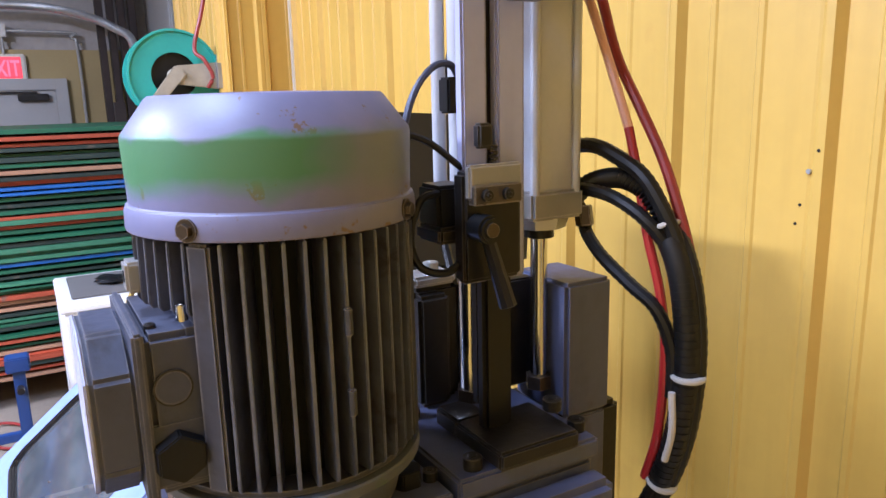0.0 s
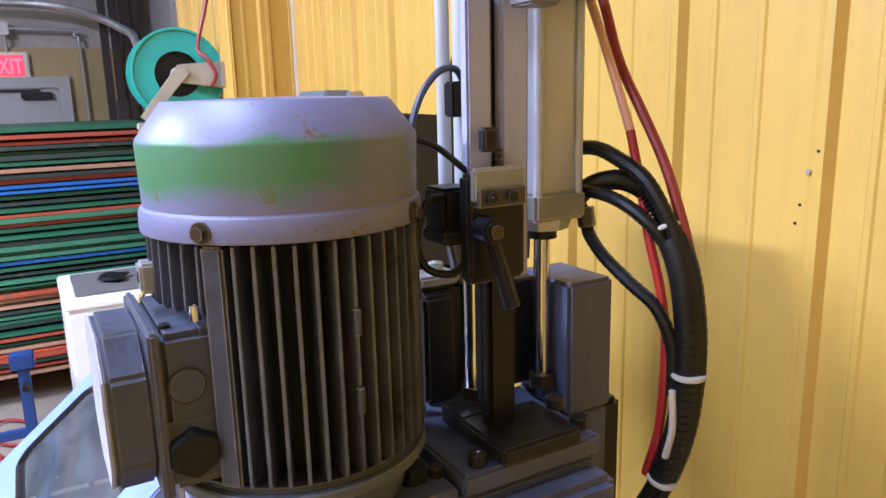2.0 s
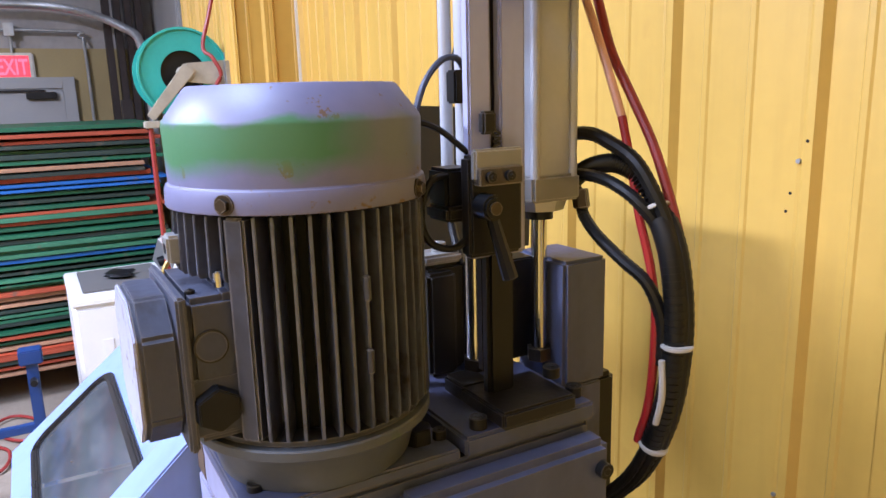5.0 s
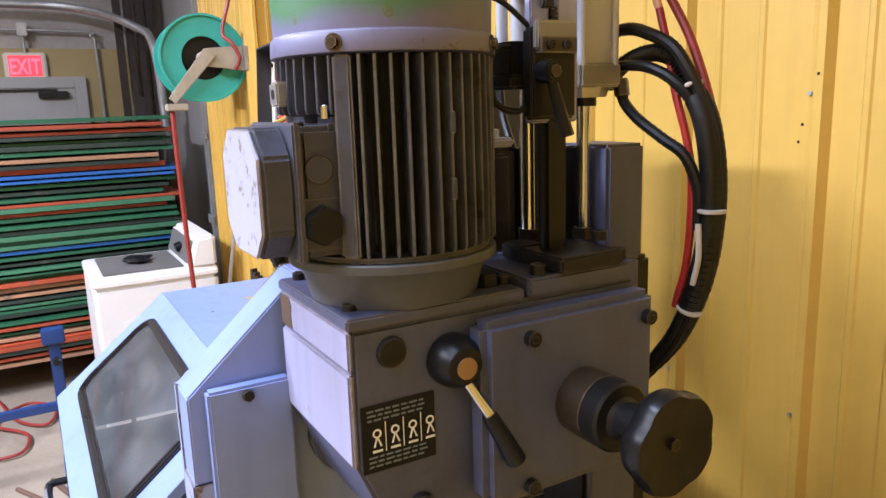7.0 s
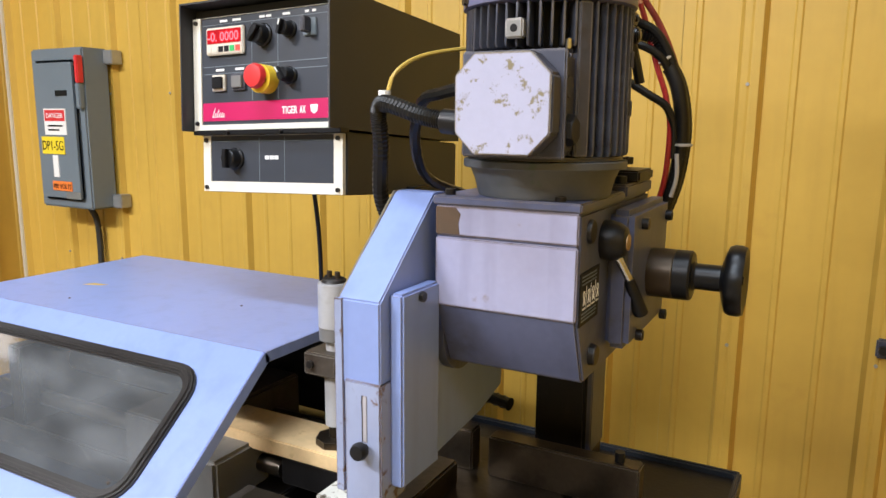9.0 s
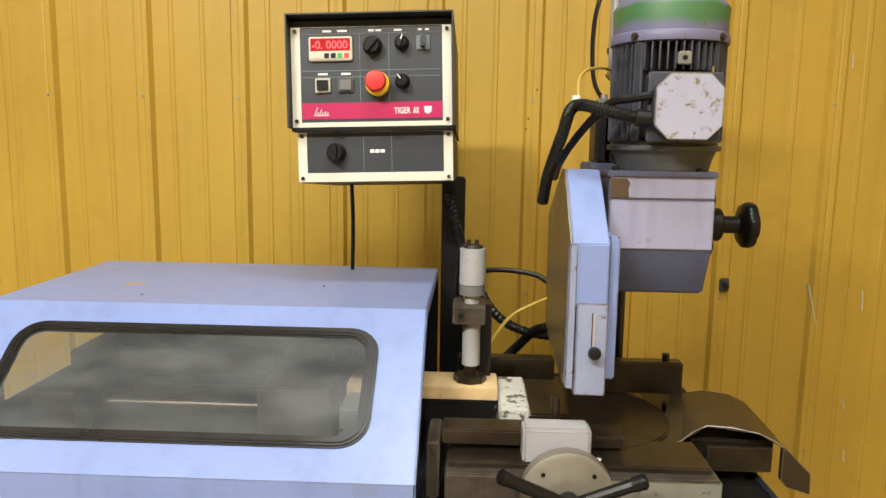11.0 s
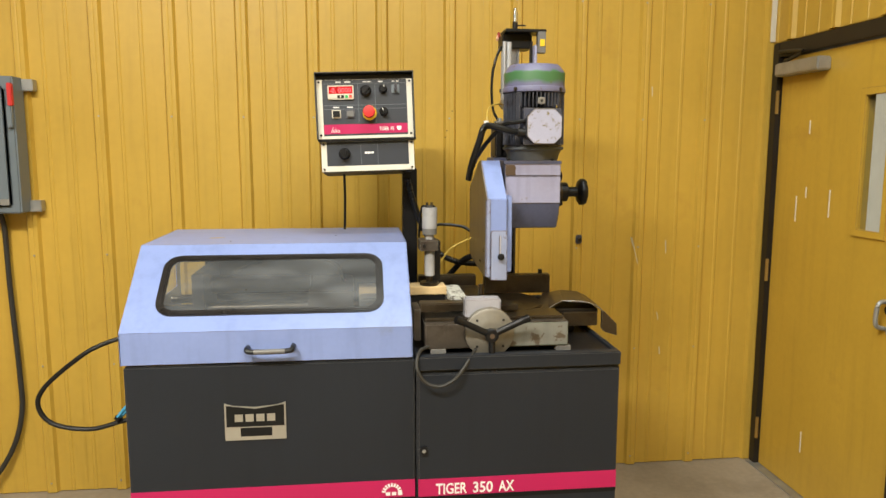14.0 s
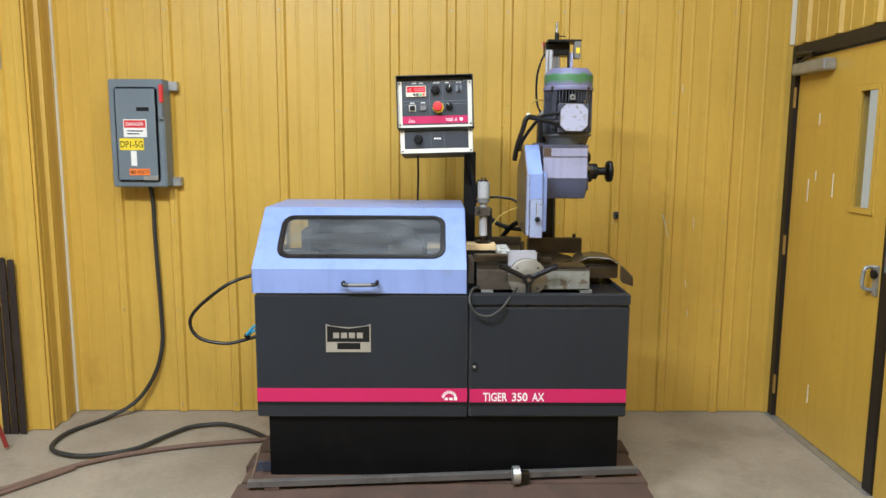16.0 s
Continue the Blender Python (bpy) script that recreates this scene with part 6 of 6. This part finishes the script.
# ---- table, vise and clamp ----
table = thing("saw_table", (1.42, -0.85, 0.962), "oily cast saw table with rotating disc and fences", "saw table")
part("table_body", box(1.17, 1.60, -1.0, -0.60, 0.9625, 1.045), M_STEEL, table, bevel=0.006)
part("turntable", cyl((1.42, -0.93, 1.045), (1.42, -0.93, 1.075), 0.182, n=64), M_STEEL, table, "round machined turntable", 0.003)
part("turntable_rim", cyl((1.42, -0.93, 1.02), (1.42, -0.93, 1.055), 0.192, n=64), M_DARKSTEEL, table, bevel=0.003)
part("back_fence", box(1.169, 1.385, -0.80, -0.765, 1.074, 1.148), M_STEEL, table, "left steel fence", 0.003)
part("back_fence", box(1.415, 1.668, -0.80, -0.765, 1.074, 1.146), M_STEEL, table, "right steel fence", 0.003)
part("fence_knob", cyl((1.633, -0.782, 1.145), (1.633, -0.782, 1.162), 0.008, n=12), M_BLACK, table)
part("jaw_block", prism([(1.258, 1.074), (1.385, 1.074), (1.385, 1.118), (1.258, 1.118)], "y", -1.058, -0.85), M_STEEL, table, bevel=0.004)
part("jaw_face", box(1.254, 1.312, -1.06, -0.85, 1.078, 1.1215), M_JAW, table, "peeling pale painted jaw", 0.003)
for k in range(3):
    part("jaw_screw", cyl((1.2525, -1.03 + k * 0.05, 1.10), (1.248, -1.03 + k * 0.05, 1.10), 0.006, n=8), M_DARKSTEEL, table)
vise = thing("front_vise", (1.40, -1.16, 0.962), "worn cast vise with a three-arm handwheel", "vise")
part("base", box(1.157, 1.625, -1.20, -1.05, 0.978, 1.062), M_VISE, vise, "long scuffed vise base with peeling paint", 0.004)
part("base_front", box(1.43, 1.622, -1.2035, -1.199, 0.984, 1.058), M_PEEL, vise)
part("base_rail", box(1.16, 1.615, -1.175, -1.06, 1.062, 1.074), M_STEEL, vise, bevel=0.003)
for x0 in (1.175, 1.585):
    part("foot", box(x0, x0 + 0.05, -1.20, -1.06, 0.9625, 0.979), M_ALUCAST, vise, bevel=0.002)
part("end_plate", box(1.124, 1.146, -1.17, -1.06, 1.0, 1.105), M_VISE, vise, bevel=0.003)
part("cross_bar", box(1.148, 1.30, -1.13, -1.07, 1.085, 1.112), M_STEEL, vise, bevel=0.003)
part("cross_bar", box(1.41, 1.476, -1.12, -1.06, 1.08, 1.103), M_STEEL, vise, bevel=0.003)
part("screw_housing", box(1.290, 1.408, -1.17, -1.118, 1.05, 1.134), M_HOUSING, vise, "scuffed whitish lilac screw housing", 0.005)
part("pin", cyl((1.353, -1.098, 1.118), (1.353, -1.098, 1.168), 0.0085, n=16), M_STEEL, vise)
HC = (1.364, -1.19, 1.031)
part("dial", spin([(0.03, -0.034), (0.047, -0.033), (0.055, -0.028), (0.070, -0.027), (0.079, -0.022), (0.080, 0.0), (0.075, 0.01)], HC, 48, "y"), M_DIAL, vise, "round scuffed pale dial plate")
for k in range(4):
    a = radians(45 + 90 * k)
    part("dial_screw", cyl((HC[0] + 0.06 * math.cos(a), HC[1] - 0.026, HC[2] + 0.06 * math.sin(a)), (HC[0] + 0.06 * math.cos(a), HC[1] - 0.029, HC[2] + 0.06 * math.sin(a)), 0.004, n=8), M_PRINT, vise)
hw = part("handwheel_hub", spin([(0.008, -0.066), (0.018, -0.066), (0.021, -0.062), (0.022, -0.05), (0.018, -0.034)], HC, 28, "y"), M_BLACK, vise, "black three-arm handwheel")
part("hub_bore", cyl((HC[0], HC[1] - 0.0665, HC[2]), (HC[0], HC[1] - 0.068, HC[2]), 0.008, n=14), M_RUST, hw)
for ang in (27, 153, 271):
    a = radians(ang)
    d = Vector((math.cos(a), 0, math.sin(a)))
    c = Vector((HC[0], HC[1] - 0.052, HC[2]))
    part("arm", tube([c + d * 0.012, c + d * 0.05 + Vector((0, -0.006, 0)), c + d * 0.112 + Vector((0, -0.017, 0))], 0.0108, 10, 5), M_BLACK, hw)
    part("arm_end", cyl(c + d * 0.106 + Vector((0, -0.016, 0)), c + d * 0.132 + Vector((0, -0.021, 0)), 0.0115, 0.0135, n=14), M_BLACK, hw, bevel=0.003)
part("stub", cyl((1.395, -1.14, 1.075), (1.43, -1.16, 1.075), 0.008, n=10), M_CHROME, vise)
tagged(part("vise_cable", tube([(1.165, -1.235, 0.998), (1.135, -1.26, 0.99), (1.123, -1.30, 0.95), (1.15, -1.31, 0.905), (1.20, -1.31, 0.893), (1.25, -1.30, 0.92), (1.29, -1.27, 0.965), (1.315, -1.235, 0.985)], 0.0055, 8, 8), M_CABLE), "thin black cable drooping over the cabinet edge", "cable")

clampc = thing("hold_down_clamp", (1.20, -0.90, 1.12), "vertical air clamp holding the wooden bar down", "clamp")
part("cylinder", cyl((1.198, -0.93, 1.338), (1.198, -0.93, 1.412), 0.0262, n=28), M_ALU, clampc, "pale cylinder", 0.002)
part("lower_ring", cyl((1.198, -0.93, 1.318), (1.198, -0.93, 1.338), 0.0255, n=28), M_APPGREY, clampc)
part("bracket", box(1.16, 1.225, -0.965, -0.88, 1.262, 1.300), M_VISE, clampc, "brown machined bracket", 0.003)
part("neck", cyl((1.198, -0.93, 1.30), (1.198, -0.93, 1.319), 0.015, n=20), M_ALU, clampc)
part("sleeve", cyl((1.198, -0.93, 1.172), (1.198, -0.93, 1.263), 0.0182, n=24), M_ALU, clampc)
part("ram", cyl((1.197, -0.93, 1.15), (1.197, -0.93, 1.182), 0.012, n=20), M_STEEL, clampc)
part("foot", cyl((1.197, -0.93, 1.138), (1.197, -0.93, 1.150), 0.034, n=8), M_STEEL, clampc)
part("support", box(1.215, 1.24, -0.90, -0.84, 1.06, 1.29), M_DARKSTEEL, clampc, bevel=0.003)
for dx in (-0.008, 0.008):
    part("fitting", cyl((1.197 + dx, -0.93, 1.417), (1.197 + dx, -0.93, 1.429), 0.0045, n=10), M_STEEL, clampc)
part("cap", cyl((1.198, -0.93, 1.411), (1.198, -0.93, 1.419), 0.0215, 0.018, n=24), M_DARKSTEEL, clampc, bevel=0.002)
part("bracket_bolt", cyl((1.176, -0.9655, 1.281), (1.176, -0.9705, 1.281), 0.0065, n=14), M_DARKSTEEL, clampc)
part("tube", tube([(1.19, -0.93, 1.41), (1.175, -0.92, 1.415), (1.168, -0.9, 1.38), (1.165, -0.87, 1.30)], 0.004, 8, 6), M_HOSE, clampc)
tagged(part("brake_wire", tube([(1.235, -0.88, 1.20), (1.28, -0.84, 1.25), (1.33, -0.82, 1.275), (1.375, -0.80, 1.29)], 0.0035, 6, 6), M_WIREY), "thin yellow air tube crossing behind the guard", "tube")
tagged(part("wooden_bar", box(0.95, 1.253, -0.975, -0.88, 1.1105, 1.1378), M_WOOD, None, "", 0.002), "pale sawn softwood block under the clamp", "wood block")
part("bar_support", box(1.11, 1.25, -0.97, -0.86, 1.06, 1.110), M_DARKSTEEL, table, bevel=0.003)

chute = thing("outfeed_chute", (1.70, -0.95, 0.98), "bent brown oiled sheet-steel outfeed chute", "chute")
cv = bmesh.new()
rows_ = []
for ys, xs_, zs_ in (((-1.068, -1.040, -1.012, -1.035, -1.030), (1.550, 1.600, 1.655, 1.745, 1.797), (1.064, 1.068, 1.088, 1.085, 1.056)),
                     ((-0.980, -0.970, -0.950, -0.950, -0.950), (1.580, 1.620, 1.675, 1.755, 1.800), (1.070, 1.073, 1.086, 1.082, 1.060)),
                     ((-0.890, -0.880, -0.870, -0.870, -0.870), (1.610, 1.645, 1.690, 1.760, 1.802), (1.073, 1.076, 1.084, 1.080, 1.062)),
                     ((-0.800, -0.795, -0.790, -0.800, -0.810), (1.640, 1.675, 1.715, 1.770, 1.803), (1.074, 1.077, 1.082, 1.078, 1.064))):
    rows_.append([cv.verts.new((xx, yy, zz)) for xx, yy, zz in zip(xs_, ys, zs_)])
for a, b in zip(rows_, rows_[1:]):
    for i in range(4):
        cv.faces.new((a[i], a[i + 1], b[i + 1], b[i]))
ex = bmesh.ops.extrude_face_region(cv, geom=cv.faces[:])
bmesh.ops.translate(cv, verts=[v for v in ex["geom"] if isinstance(v, bmesh.types.BMVert)], vec=(0, 0, -0.003))
part("sheet", cv, M_CHUTE, chute, smooth=8)
part("skirt", box(1.63, 1.7905, -1.0, -0.78, 0.992, 1.055), M_DARKSTEEL, chute, bevel=0.003)
part("under_plate", box(1.66, 1.785, -1.012, -1.001, 0.995, 1.045), M_STEEL, chute, bevel=0.002)
part("side_lip", prism([(1.795, 1.052), (1.802, 1.052), (1.850, 1.004), (1.852, 0.962), (1.806, 0.976), (1.795, 0.99)], "y", -1.032, -1.018), M_CHUTE, chute, bevel=0.001)
part("worn_edge", tube([(1.551, -1.0685, 1.0628), (1.60, -1.0405, 1.0668), (1.655, -1.0125, 1.0868), (1.745, -1.0355, 1.0838), (1.796, -1.0305, 1.0552)], 0.0011, 6, 2), M_GALV, chute, "bright rubbed front edge")
part("leg", box(1.65, 1.72, -0.95, -0.85, 0.9625, 0.995), M_DARKSTEEL, chute)

bar = thing("stop_bar", (1.0, -1.36, 0.19), "flat bright steel stop bar lying on the skid", "steel bar")
part("flat_bar", prism([(0.235, -1.395), (1.842, -1.265), (1.842, -1.24), (0.235, -1.37)], "z", 0.205, 0.232), M_BARSTEEL, bar, bevel=0.002)
part("rest", box(0.30, 0.36, -1.385, -1.37, 0.1905, 0.2055), M_PALLET, bar)
part("rest", box(1.60, 1.66, -1.28, -1.262, 0.1905, 0.2055), M_PALLET, bar)
part("stop_ring", cyl((1.305, -1.335, 0.232), (1.335, -1.333, 0.232), 0.038, n=32), M_BADGE, bar, "round steel stop collar", 0.003)
part("stop_block", box(1.335, 1.375, -1.34, -1.31, 0.1915, 0.245), M_STEEL, bar, bevel=0.003)
part("end_pin", cyl((0.24, -1.38, 0.20), (0.255, -1.25, 0.31), 0.006, n=10), M_RUST, bar)
bracket = tagged(part("end_bracket", box(0.215, 0.30, -1.215, -1.20, 0.191, 0.235), M_TBOX, None, "", 0.002), "grey flat bracket lying on the skid", "bracket")

outlet = thing("wall_outlet", (2.017, -0.02, 1.177), "small grey metal junction fitting on the wall", "wall fitting")
part("body", box(2.003, 2.032, -0.030, -0.0005, 1.156, 1.200), M_TBOX, outlet, bevel=0.004)
part("stub", cyl((2.017, -0.03, 1.178), (2.017, -0.045, 1.178), 0.01, n=10), M_DARKSTEEL, outlet)
